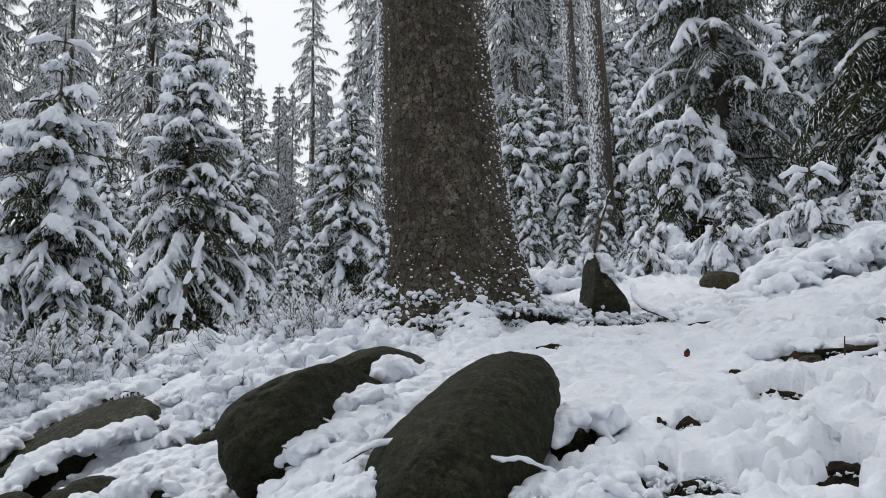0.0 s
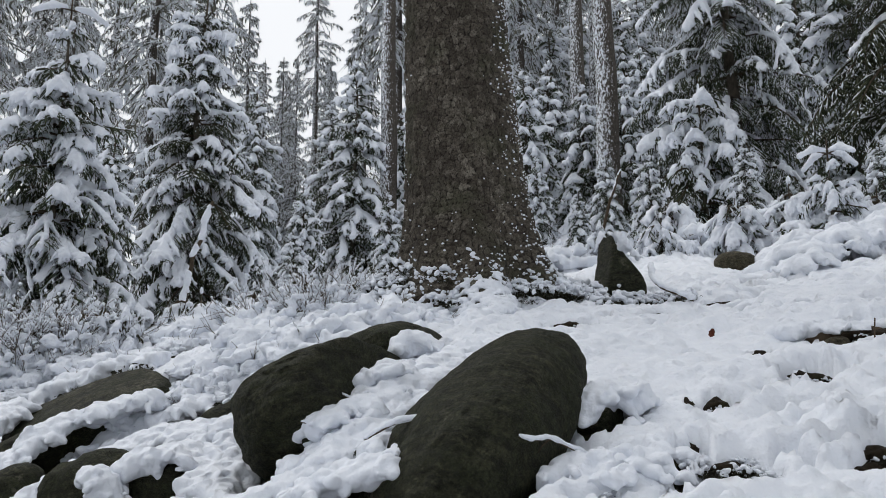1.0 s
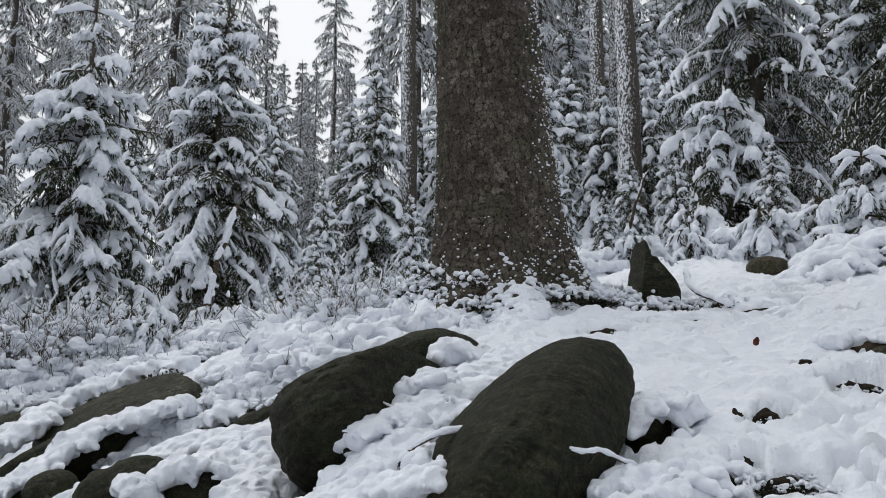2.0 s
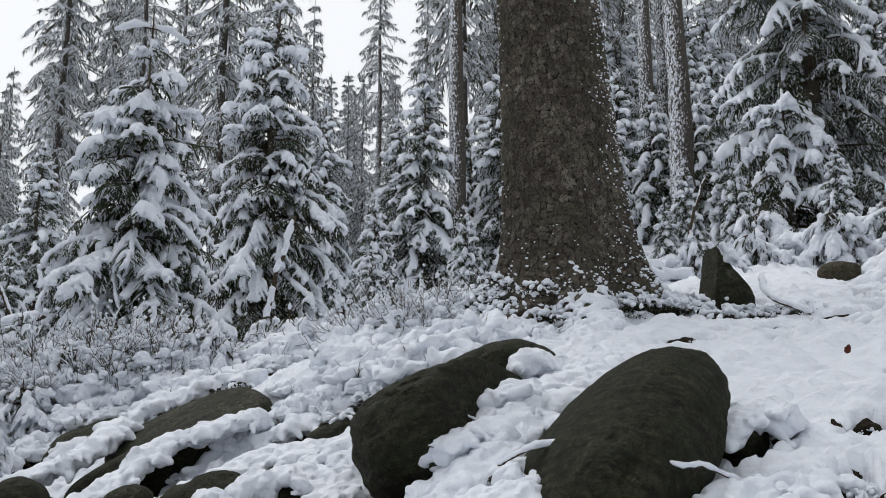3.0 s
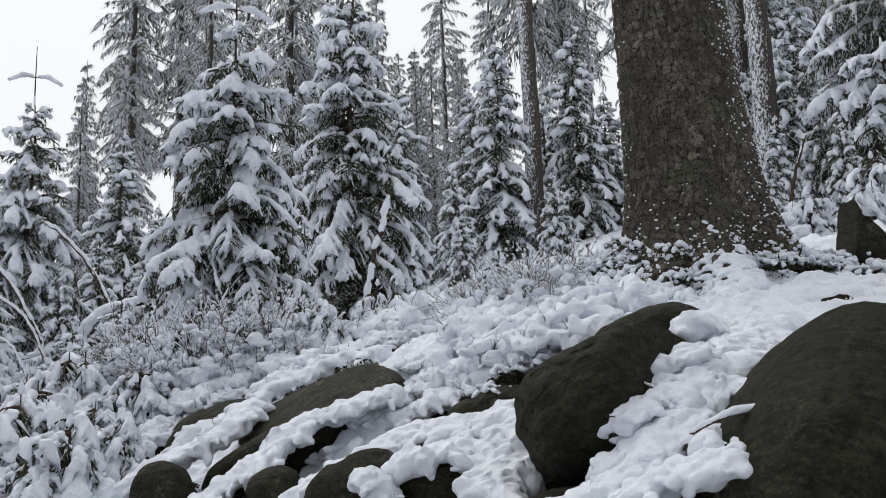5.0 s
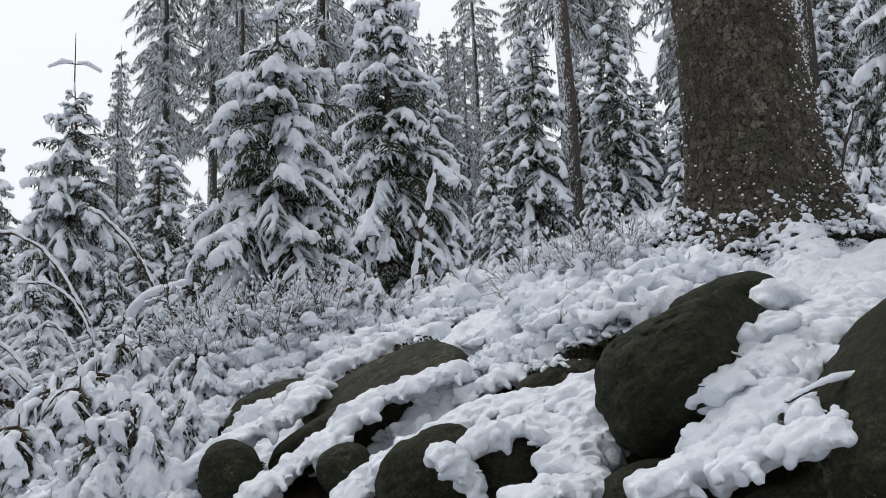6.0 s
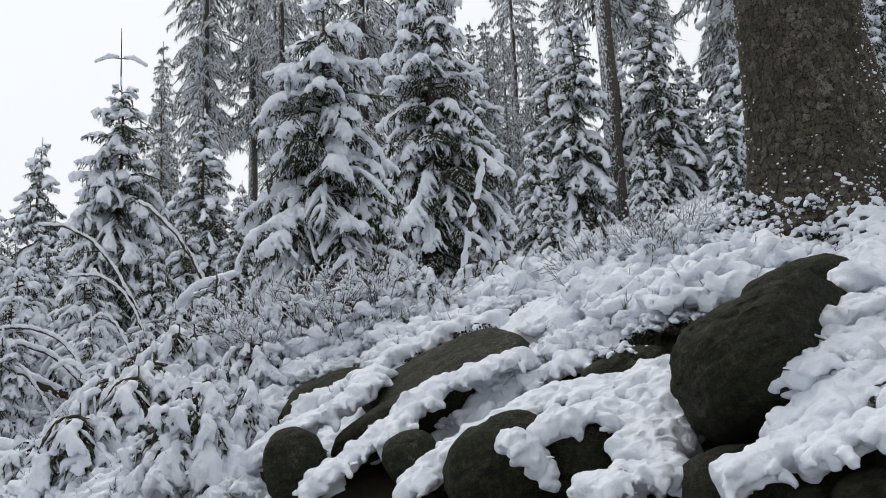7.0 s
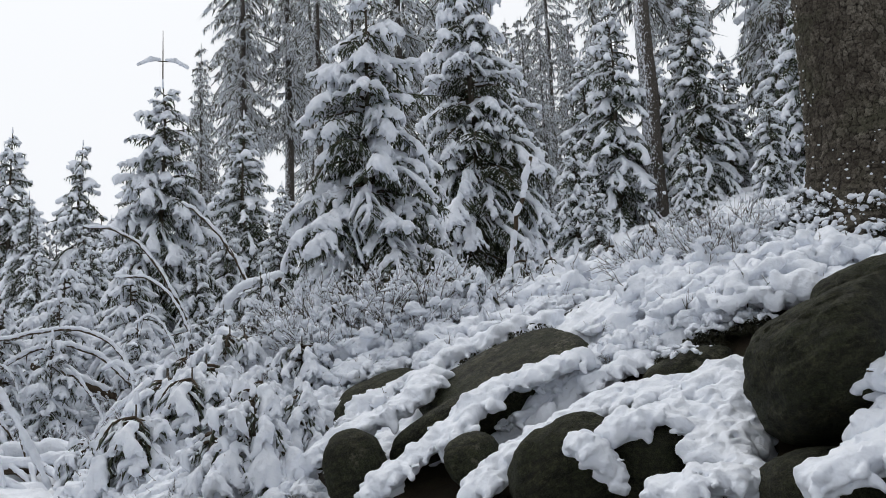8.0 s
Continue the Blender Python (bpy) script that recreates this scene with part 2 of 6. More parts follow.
def make_rock(name, dark, light, tint):
    """Damp sandstone with a film of algae, pale lichen scuffs, bedding lines and fine pits."""
    m, n, l, b = material(name, 0.75)
    v = coords(n, l)
    layer = coords(n, l, (1, 1, 3.4))
    wide, mid, fine = noise_node(n, l, layer, 3.0, 6, 0.62), noise_node(n, l, layer, 11, 9, 0.78), noise_node(n, l, v, 120, 5, 0.75)
    grit = noise_node(n, l, v, 46, 6, 0.8)
    c = ramp(n, l, mid, (0.43, dark), (0.58, light))
    c = mixed(n, l, ramp(n, l, wide, (0.40, (0, 0, 0)), (0.62, (0.8, 0.8, 0.8))), c, tint)
    c = mixed(n, l, 0.45, c, ramp(n, l, grit, (0.41, (0.30, 0.30, 0.28)), (0.5, (0.95, 0.95, 0.95)), (0.59, (2.1, 2.1, 2.0))), "MULTIPLY")
    c = mixed(n, l, 0.6, c, ramp(n, l, fine, (0.40, (0.30, 0.30, 0.30)), (0.60, (1.7, 1.7, 1.6))), "MULTIPLY")
    patch, spot = noise_node(n, l, v, 4.2, 3, 0.5), noise_node(n, l, v, 34, 5, 0.8)
    both = n.new("ShaderNodeMath")
    both.operation = "MULTIPLY"
    l.new(ramp(n, l, patch, (0.60, (0, 0, 0)), (0.68, (1, 1, 1))), both.inputs[0])
    l.new(ramp(n, l, spot, (0.50, (0, 0, 0)), (0.58, (0.85, 0.85, 0.85))), both.inputs[1])
    c = mixed(n, l, both.outputs[0], c, (0.16, 0.15, 0.11))
    l.new(c, b.inputs["Base Color"])
    pit = n.new("ShaderNodeTexVoronoi")
    pit.inputs["Scale"].default_value = 26
    l.new(v, pit.inputs["Vector"])
    first = bump(n, l, b, wide, 0.7, 0.10)
    second = bump(n, l, b, mid, 1.0, 0.05, first)
    third = bump(n, l, b, ramp(n, l, pit.outputs["Distance"], (0.0, (0, 0, 0)), (0.22, (1, 1, 1))), 0.5, 0.006, second)
    bump(n, l, b, fine, 1.0, 0.006, third)
    return m


def make_plastered():
    """Grey-brown bark of the further trunks, plastered with driven snow on the weather side."""
    m, n, l, b = material("snow_plastered_bark", 0.85)
    v = coords(n, l)
    stretch = coords(n, l, (1, 1, 0.5))
    grain, blot = noise_node(n, l, stretch, 26, 6, 0.7), noise_node(n, l, stretch, 22, 5, 0.75)
    bark = ramp(n, l, grain, (0.3, (0.03, 0.026, 0.022)), (0.7, (0.12, 0.105, 0.09)))
    g = n.new("ShaderNodeNewGeometry")
    side = n.new("ShaderNodeVectorMath")
    side.operation = "DOT_PRODUCT"
    side.inputs[1].default_value = (-0.75, -0.55, 0.35)
    l.new(g.outputs["Normal"], side.inputs[0])
    lift = n.new("ShaderNodeMath")
    lift.operation = "MULTIPLY_ADD"
    lift.inputs[1].default_value = 0.16
    l.new(side.outputs["Value"], lift.inputs[0])
    l.new(blot, lift.inputs[2])
    mask = ramp(n, l, lift.outputs[0], (0.61, (0, 0, 0)), (0.66, (1, 1, 1)))
    l.new(mixed(n, l, mask, bark, (0.82, 0.85, 0.9)), b.inputs["Base Color"])
    first = bump(n, l, b, grain, 0.8, 0.02)
    bump(n, l, b, mask, 0.6, 0.015, first)
    return m


def make_soil():
    m, n, l, b = material("forest_litter", 0.9)
    v = coords(n, l)
    a, f = noise_node(n, l, v, 9, 6, 0.7), noise_node(n, l, v, 70, 5, 0.7)
    c = ramp(n, l, a, (0.3, (0.012, 0.010, 0.007)), (0.55, (0.035, 0.026, 0.016)), (0.75, (0.03, 0.04, 0.015)))
    l.new(mixed(n, l, 0.6, c, ramp(n, l, f, (0.3, (0.3, 0.3, 0.3)), (0.7, (1.3, 1.2, 1.0))), "MULTIPLY"), b.inputs["Base Color"])
    bump(n, l, b, f, 1.0, 0.02)
    return m


SNOW = make_snow()
NEEDLES = make_needles("spruce_needles", (0.021, 0.030, 0.017), (0.054, 0.070, 0.036), 0.14)
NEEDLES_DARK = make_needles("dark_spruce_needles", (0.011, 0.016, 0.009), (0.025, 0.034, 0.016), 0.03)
# Besides the frost, distance haze is put into these paler base colours.
NEEDLES_FAR = make_needles("frosted_hazy_needles", (0.066, 0.067, 0.052), (0.125, 0.118, 0.095), 0.58)
NEEDLES_FROST = make_needles("rimed_spruce_needles", (0.030, 0.036, 0.024), (0.065, 0.072, 0.046), 0.36)
NEEDLES_MID = make_needles("dusted_spruce_needles", (0.034, 0.048, 0.030), (0.06, 0.078, 0.042), 0.16)
TWIG = make_wood("twig_wood", (0.035, 0.024, 0.016), (0.10, 0.075, 0.05))
STEM = make_wood("shrub_stems", (0.05, 0.040, 0.026), (0.14, 0.11, 0.075), 60)
LIMB = make_wood("young_trunk_bark", (0.05, 0.042, 0.032), (0.13, 0.11, 0.085))
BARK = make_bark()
PLASTERED = make_plastered()
ROCK = make_rock("algae_sandstone", (0.015, 0.016, 0.010), (0.060, 0.060, 0.037), (0.034, 0.039, 0.021))
ROCK_PALE = make_rock("lichen_sandstone", (0.06, 0.052, 0.036), (0.11, 0.095, 0.065), (0.085, 0.078, 0.05))
SOIL = make_soil()
LEAF = make_wood("dead_leaf", (0.06, 0.016, 0.010), (0.13, 0.04, 0.022), 50)
# Near black: the shade of hollows under snow is put into the leaf colour.
MOSS = make_needles("shaded_bilberry_leaves", (0.008, 0.008, 0.004), (0.024, 0.023, 0.010))


# ---- the slope ----
MOUNDS = [  # x, y, radius, height
    (0.3, 3.4, 0.5, 0.12), (1.0, 4.0, 0.6, -0.03), (1.6, 4.8, 0.7, -0.11), (0.3, 5.0, 0.6, 0.03), (1.2, 5.8, 0.7, -0.07), (2.2, 6.6, 0.9, -0.11), (-0.4, 4.5, 0.5, 0.12),
    (-0.9, 5.4, 0.6, -0.05), (-0.9, 4.2, 0.5, -0.16), (-1.5, 4.5, 0.5, -0.15), (-1.6, 5.5, 0.6, 0.03), (-2.4, 5.5, 0.6, -0.30), (-2.5, 6.6, 0.7, 0.2), (-3.2, 7.1, 0.7, -0.39),
    (-3.0, 8.2, 0.8, 0.13), (-4.2, 7.4, 0.8, -0.04), (-4.0, 8.4, 0.9, 0.25), (-0.6, 6.3, 0.7, 0.14), (-7.6, 10.4, 1.4, -0.44), (3.2, 8.0, 1.2, -0.17), (0.14, 3.50, 0.14, -0.20), (-5.2, 6.3, 0.55, -0.30), (-5.9, 7.6, 0.6, -0.32), (-6.7, 8.7, 0.6, -0.30), (-0.12, 5.92, 0.20, -0.13), (0.95, 6.35, 0.25, -0.06),
]


def slope(x, y):
    """Height of the bare ground."""
    x, y = np.asarray(x, float), np.asarray(y, float)
    near = np.exp(-np.maximum(np.hypot(x, y - 10) - 60, 0) / 90)
    z = 0.4863 + 0.1073 * 60 * np.tanh(x / 60) + 0.1626 * 90 * np.tanh(y / 90) + 0.7604 * np.tanh((y - 3.5) / 2.5)
    z = z + 0.5186 * np.tanh((x + 2) / 3) - 0.1363 * np.tanh((x + 2) / 3) * np.tanh((y - 5) / 3)
    z = z + 0.4048 * np.log1p(np.exp(np.clip((y - 12) / 4, -30, 20))) * near
    for mx, my, r, h in MOUNDS:
        z = z + h * np.exp(-((x - mx) ** 2 + (y - my) ** 2) / (2 * r * r))
    return z - 0.09


def hill(x, y):
    return float(slope(np.array([x]), np.array([y]))[0])


HOLES = [  # gaps where litter shows: x, y, length, width
    (0.52, 5.42, 0.13, 0.045), (1.26, 4.58, 0.06, 0.06), (1.33, 4.17, 0.12, 0.07), (0.88, 3.89, 0.07, 0.06), (1.62, 4.53, 0.07, 0.06), (1.48, 4.66, 0.03, 0.03),
    (1.85, 4.62, 0.26, 0.13), (1.25, 3.52, 0.06, 0.03), (1.46, 3.58, 0.07, 0.03), (1.22, 3.30, 0.08, 0.05), (0.74, 3.26, 0.08, 0.05), (1.14, 3.19, 0.07, 0.04), (0.78, 3.92, 0.03, 0.03),
    (0.42, 3.80, 0.09, 0.10), (0.56, 3.83, 0.035, 0.03), (1.46, 5.95, 0.12, 0.04), (0.95, 6.36, 0.30, 0.10), (0.14, 3.48, 0.20, 0.16), (2.04, 6.85, 0.16, 0.05), (1.23, 6.25, 0.10, 0.05),
    (0.57, 3.28, 0.05, 0.04), (0.66, 3.40, 0.04, 0.04), (0.44, 3.40, 0.05, 0.035), (0.33, 3.42, 0.05, 0.05), (2.10, 5.05, 0.12, 0.06), (0.68, 6.15, 0.10, 0.04), (1.75, 5.4, 0.05, 0.03), (1.05, 5.7, 0.06, 0.03),
    (1.6, 6.5, 0.2, 0.04), (2.1, 6.0, 0.2, 0.04), (-1.62, 4.25, 0.25, 0.16), (-2.2, 5.25, 0.30, 0.14), (-1.0, 3.75, 0.2, 0.2), (-0.20, 5.98, 0.26, 0.10), (-0.02, 5.66, 0.07, 0.04), (-0.1, 5.5, 0.05, 0.04),
    (-3.4, 7.7, 0.4, 0.16), (-2.5, 6.55, 0.5, 0.12), (-4.3, 6.55, 0.5, 0.18), (-1.25, 5.15, 0.30, 0.12), (-3.9, 7.4, 0.35, 0.15), (-4.0, 6.75, 0.3, 0.2), (-4.6, 7.1, 0.3, 0.15), (-2.95, 5.6, 0.3, 0.1),
    (-1.02, 5.42, 0.26, 0.13), (-3.92, 6.55, 0.40, 0.24), (-3.70, 7.25, 0.25, 0.16), (-4.08, 7.88, 0.34, 0.22), (-3.43, 8.25, 0.34, 0.22), (-3.94, 6.88, 0.34, 0.22),
]


def snow_depth(x, y):
    """Depth of the snow on the ground: drifts, puffs over heath and stones, and gaps."""
    p = np.stack([x, y, np.zeros_like(x)], -1)
    left = 0.5 - 0.5 * np.tanh((x + 0.4 + 0.25 * (y - 5)) / 0.5)
    wx, wy = x + 0.05 * vnoise(p * 7, 3) + 0.012 * vnoise(p * 30, 5), y + 0.05 * vnoise(p * 7, 4) + 0.012 * vnoise(p * 30, 6)
    a, a2, ra = cells(wx / 0.34, wy / 0.30, 1)
    b, b2, rb = cells(wx / 0.15, wy / 0.13, 2)
    c, c2, rc = cells(wx / 0.065, wy / 0.06, 3)
    ka, kb, kc = (np.sin(np.clip((far - near) / 0.5, 0, 1) * np.pi / 2) for near, far in ((a, a2), (b, b2), (c, c2)))
    puff = ka * (0.02 + 0.06 * ra) + kb * (0.012 + 0.04 * rb) + kc * (0.005 + 0.016 * rc)
    deep = 0.055 + 0.75 * puff + 0.03 * fbm(p * 1.6, 3, 5) + 0.034 * billow(p * 8, 15) + 0.018 * billow(p * 18, 16) + 0.006 * billow(p * 40, 17)
    w = np.stack([x * 0.8, y * 1.15, np.zeros_like(x)], -1) + 0.02 * np.stack([vnoise(p * 11, 41), vnoise(p * 11, 42), np.zeros_like(x)], -1)
    soft = 0.6 + 0.7 * np.clip(0.5 + 0.9 * vnoise(p * 1.7, 43), 0, 1)
    thin_cover = 0.030 + 0.034 * fbm(p * 2.1, 3, 5) + 0.016 * fbm(w * 7, 2, 48) + 0.022 * billow(w * 5.0, 44) + (0.034 * billow(w * 10.5, 45) + 0.036 * billow(w * 19, 46) + 0.011 * billow(w * 40, 47)) * soft
    d = left * deep + (1 - left) * (thin_cover + 0.02)
    plain = np.clip((2.9 - y) / 0.5, 0, 1)
    d = d * (1 - plain) + plain * (0.09 + 0.03 * fbm(p * 0.8, 2, 5))
    thin = left * (fbm(p * np.array([3.2, 4.4, 1]), 3, 9) + 0.5 * (a - 0.5) + 0.35 * (b - 0.5)) + (1 - left) * fbm(w * np.array([5.0, 8.0, 1]), 3, 9)
    twiggy = np.exp(-((x - 0.56) / 0.40) ** 2 - ((y - 3.28) / 0.30) ** 2) + 0.4 * np.exp(-((x - 1.3) / 0.5) ** 2 - ((y - 3.4) / 0.35) ** 2)
    gap = 0.94 - 0.86 * left - (1 - left) * (0.38 * np.clip((y - 5.0) / 1.4, 0, 1) + 0.10 * np.clip((3.7 - y) / 0.4, 0, 1) + 0.40 * twiggy) - thin - 0.50 * twiggy * vnoise(p * 17, 14)
    stony = np.clip((5.55 - y) / 0.35, 0, 1) * np.clip((-0.12 - x) / 0.2, 0, 1) * np.clip((x + 3.1) / 0.4, 0, 1) * np.clip((y - 2.5) / 0.4, 0, 1)
    gap = np.maximum(gap - 1.25 * stony, (2.45 + 0.35 * fbm(p * 1.3, 3, 19) - y) * 0.6)
    wide, rag = np.zeros_like(x), 0.30 * vnoise(p * 16, 11) + 0.20 * vnoise(p * 42, 12)
    for hx, hy, hl, hw in HOLES:
        if hx > 0.25:
            hl, hw = 1.45 * hl, 1.9 * hw
        q = np.sqrt(((x - hx) / hl) ** 2 + ((y - hy) / hw) ** 2) + rag
        gap = np.minimum(gap, (q - 0.85) * 0.6)
        wide = np.maximum(wide, np.where(q < 2.6, np.clip((hy - y) / hw, 0, 1), 0))
    edge = np.clip(gap / (0.14 + 0.12 * left + 0.20 * wide * (1 - left)), 0, 1)
    return np.where(gap > 0, d * np.sqrt(1 - (1 - edge) ** 2) - 0.012, -0.03 + 0.06 * np.clip(gap, -0.3, 0))


def axis(lo, hi, step, far_lo, far_hi, grow):
    core = list(np.arange(lo, hi, step))
    up, s = [core[-1]], step
    while up[-1] < far_hi:
        s *= grow
        up.append(up[-1] + s)
    dn, s = [core[0]], step
    while dn[-1] > far_lo:
        s *= grow
        dn.append(dn[-1] - s)
    return np.array(dn[:0:-1] + core + up[1:])


def sheet(name, ax, ay, height, material_):
    X, Y = np.meshgrid(ax, ay, indexing="ij")
    x, y = X.ravel(), Y.ravel()
    v = np.stack([x, y, height(x, y)], -1)
    n, k = len(ax), len(ay)
    i, j = np.meshgrid(np.arange(n - 1), np.arange(k - 1), indexing="ij")
    q = np.stack([i * k + j, (i + 1) * k + j, (i + 1) * k + j + 1, i * k + j + 1], -1).reshape(-1, 4)
    return new(name, mesh_of(name, v, q, material_))


tagged(sheet("ground", axis(-6, 4, 0.12, -700, 700, 1.15), axis(1.5, 10, 0.12, -700, 700, 1.15), slope, SOIL),
       "dark damp forest litter and moss on the slope", "ground", kind="structure")
tagged(sheet("ground_snow", axis(-4.6, 2.2, 0.017, -700, 700, 1.06), axis(2.9, 7.2, 0.017, -700, 700, 1.06),
             lambda x, y: slope(x, y) + snow_depth(x, y), SNOW),
       "lumpy fresh snow over the slope with dark gaps", "snow", kind="structure")


# ---- boulders ----
def ico(level):
    bm = bmesh.new()
    bmesh.ops.create_icosphere(bm, subdivisions=level, radius=1)
    v = np.array([p.co for p in bm.verts])
    f = np.array([[p.index for p in q.verts] for q in bm.faces])
    bm.free()
    return v, f


ICO = {k: ico(k) for k in (1, 2, 3, 4, 5, 6)}


def boulder(name, label, centre, radii, turn, seed, level=5, square=2.6, rough=0.10, mat=None, category="boulder", cuts=(), knob=None):
    """A weathered boulder: a squarish ball, planed by cuts (nx, ny, nz, d), with broad dents and small chips."""
    d, f = ICO[level]
    k = 1 / (np.abs(d) ** square).sum(1) ** (1 / square)
    v = d * k[:, None]
    for nx, ny, nz, off in cuts:
        nn = np.array((nx, ny, nz)) / np.linalg.norm((nx, ny, nz))
        s = v @ nn - off
        v = v - nn * (np.where(s > 0, s - 0.06 * np.tanh(s / 0.2), 0))[:, None]
    if knob:
        kd = np.array(knob[:3]) / np.linalg.norm(knob[:3])
        v = v + kd * (knob[4] * np.exp(-((d - kd) ** 2).sum(1) / knob[3] ** 2))[:, None]
    r = fbm(v * 1.3 + seed * 3.1, 3, seed) * rough + vnoise(v * 5 + seed, seed + 5) * rough * 0.25 - np.abs(fbm(v * np.array([3, 3, 9]) + seed, 3, seed + 9)) * rough * 0.22 - np.clip(np.abs(fbm(v * np.array([4, 4, 7]) + seed * 1.7, 3, seed + 21)) < 0.05, 0, 1) * rough * 0.10 + fbm(v * 13 + seed, 3, seed + 11) * rough * 0.16 - np.clip(vnoise(v * 17 + seed, seed + 31) - 0.45, 0, 1) * rough * 0.5
    v = v * (1 + r)[:, None] * np.array(radii)
    ob = new(name, mesh_of(name, v, f, mat or ROCK))
    ob.matrix_basis = pose(*centre, *turn)
    return tagged(ob, label, category)


boulder("boulder", "large rounded bare sandstone boulder lying on the snowy slope", (-0.529, 4.254, 1.745), (0.445, 0.465, 0.225), (-14.7, -15.6, 7.7), 1, 6, 2.65, 0.06, cuts=((0.8, -0.6, -0.1, 0.30),))
boulder("boulder", "bare sandstone boulder lying behind the large rounded one", (-0.357, 5.028, 1.945), (0.255, 0.51, 0.205), (-1.5, -15.9, -13.4), 12, 6, 3.2, 0.05)
boulder("boulder", "large flat-faced bare sandstone boulder half sunk in snow", (-0.013, 3.752, 1.596), (0.24, 0.39, 0.575), (-36.3, 47.5, 13.8), 2, 6, 2.35, 0.06)
boulder("boulder", "long low mossy sandstone slab on the slope", (-2.138, 5.939, 1.797), (0.462, 0.412, 0.135), (15.8, -25.8, 20.5), 3, 6, 3.2, 0.05)
boulder("boulder", "dark flat stone beneath snowy shrubs", (-3.249, 7.357, 1.69), (0.355, 0.34, 0.262), (11.1, -19.7, 5.6), 4, 5, 2.9, 0.06)
boulder("boulder", "small rounded dark stone among snow", (-2.78, 5.30, 1.39), (0.15, 0.16, 0.19), (0, -12, 0), 5, 4, 2.5, 0.07)
boulder("boulder", "dark sandstone block partly under snow", (-1.64, 4.72, 1.33), (0.26, 0.22, 0.25), (0, -28, 10), 6, 5, 2.7, 0.08)
boulder("boulder", "squared dark sandstone block with snow on top", (-1.33, 4.68, 1.40), (0.15, 0.20, 0.165), (0, 4, -8), 7, 5, 3.2, 0.07)
boulder("stone", "low dark stone wedged under snow", (-1.16, 5.36, 1.74), (0.24, 0.18, 0.13), (0, -14, 0), 8, 4, 2.5, 0.08, category="stone")
boulder("stone", "dark stone under a strip of snow", (-2.30, 5.62, 1.60), (0.42, 0.16, 0.13), (0, -26, 6), 14, 4, 2.5, 0.08, category="stone")
boulder("stone", "small dark stone showing between snow cushions", (-2.14, 5.05, 1.42), (0.13, 0.13, 0.12), (0, -10, 0), 15, 4, 2.5, 0.08, category="stone")
boulder("stone", "dark mossy stone below the large boulder", (-0.72, 4.05, 1.30), (0.26, 0.2, 0.14), (0, 0, 0), 16, 4, 2.6, 0.08, category="stone")
boulder("stone", "dark stone under a snow cap on the boulder", (-0.24, 4.60, 2.00), (0.10, 0.08, 0.075), (0, 20, 0), 17, 4, 2.4, 0.08, category="stone")
boulder("stone", "dark stone under a snow cap beside the boulder", (0.41, 3.82, 1.70), (0.10, 0.09, 0.09), (0, 10, 0), 18, 4, 2.4, 0.08, category="stone")
boulder("stone", "pointed dark stone standing beside the trunk", (0.965, 6.66, 2.79), (0.17, 0.15, 0.25), (0, -6, 10), 9, 5, 3.5, 0.10, category="stone", cuts=((0.8, 0.0, 0.6, 0.33), (-0.85, -0.1, 0.5, 0.36), (0, -0.8, 0.5, 0.6)))
boulder("stone", "low yellowish stone showing through snow", (2.15, 8.05, 3.08), (0.17, 0.13, 0.10), (0, 0, 0), 10, 4, 2.4, 0.07, ROCK_PALE, category="stone")
boulder("stone", "small brownish stone in a gap of the snow", (1.60, 4.62, 2.03), (0.055, 0.05, 0.045), (0, 0, 0), 11, 3, 2.4, 0.08, ROCK_PALE, category="stone")


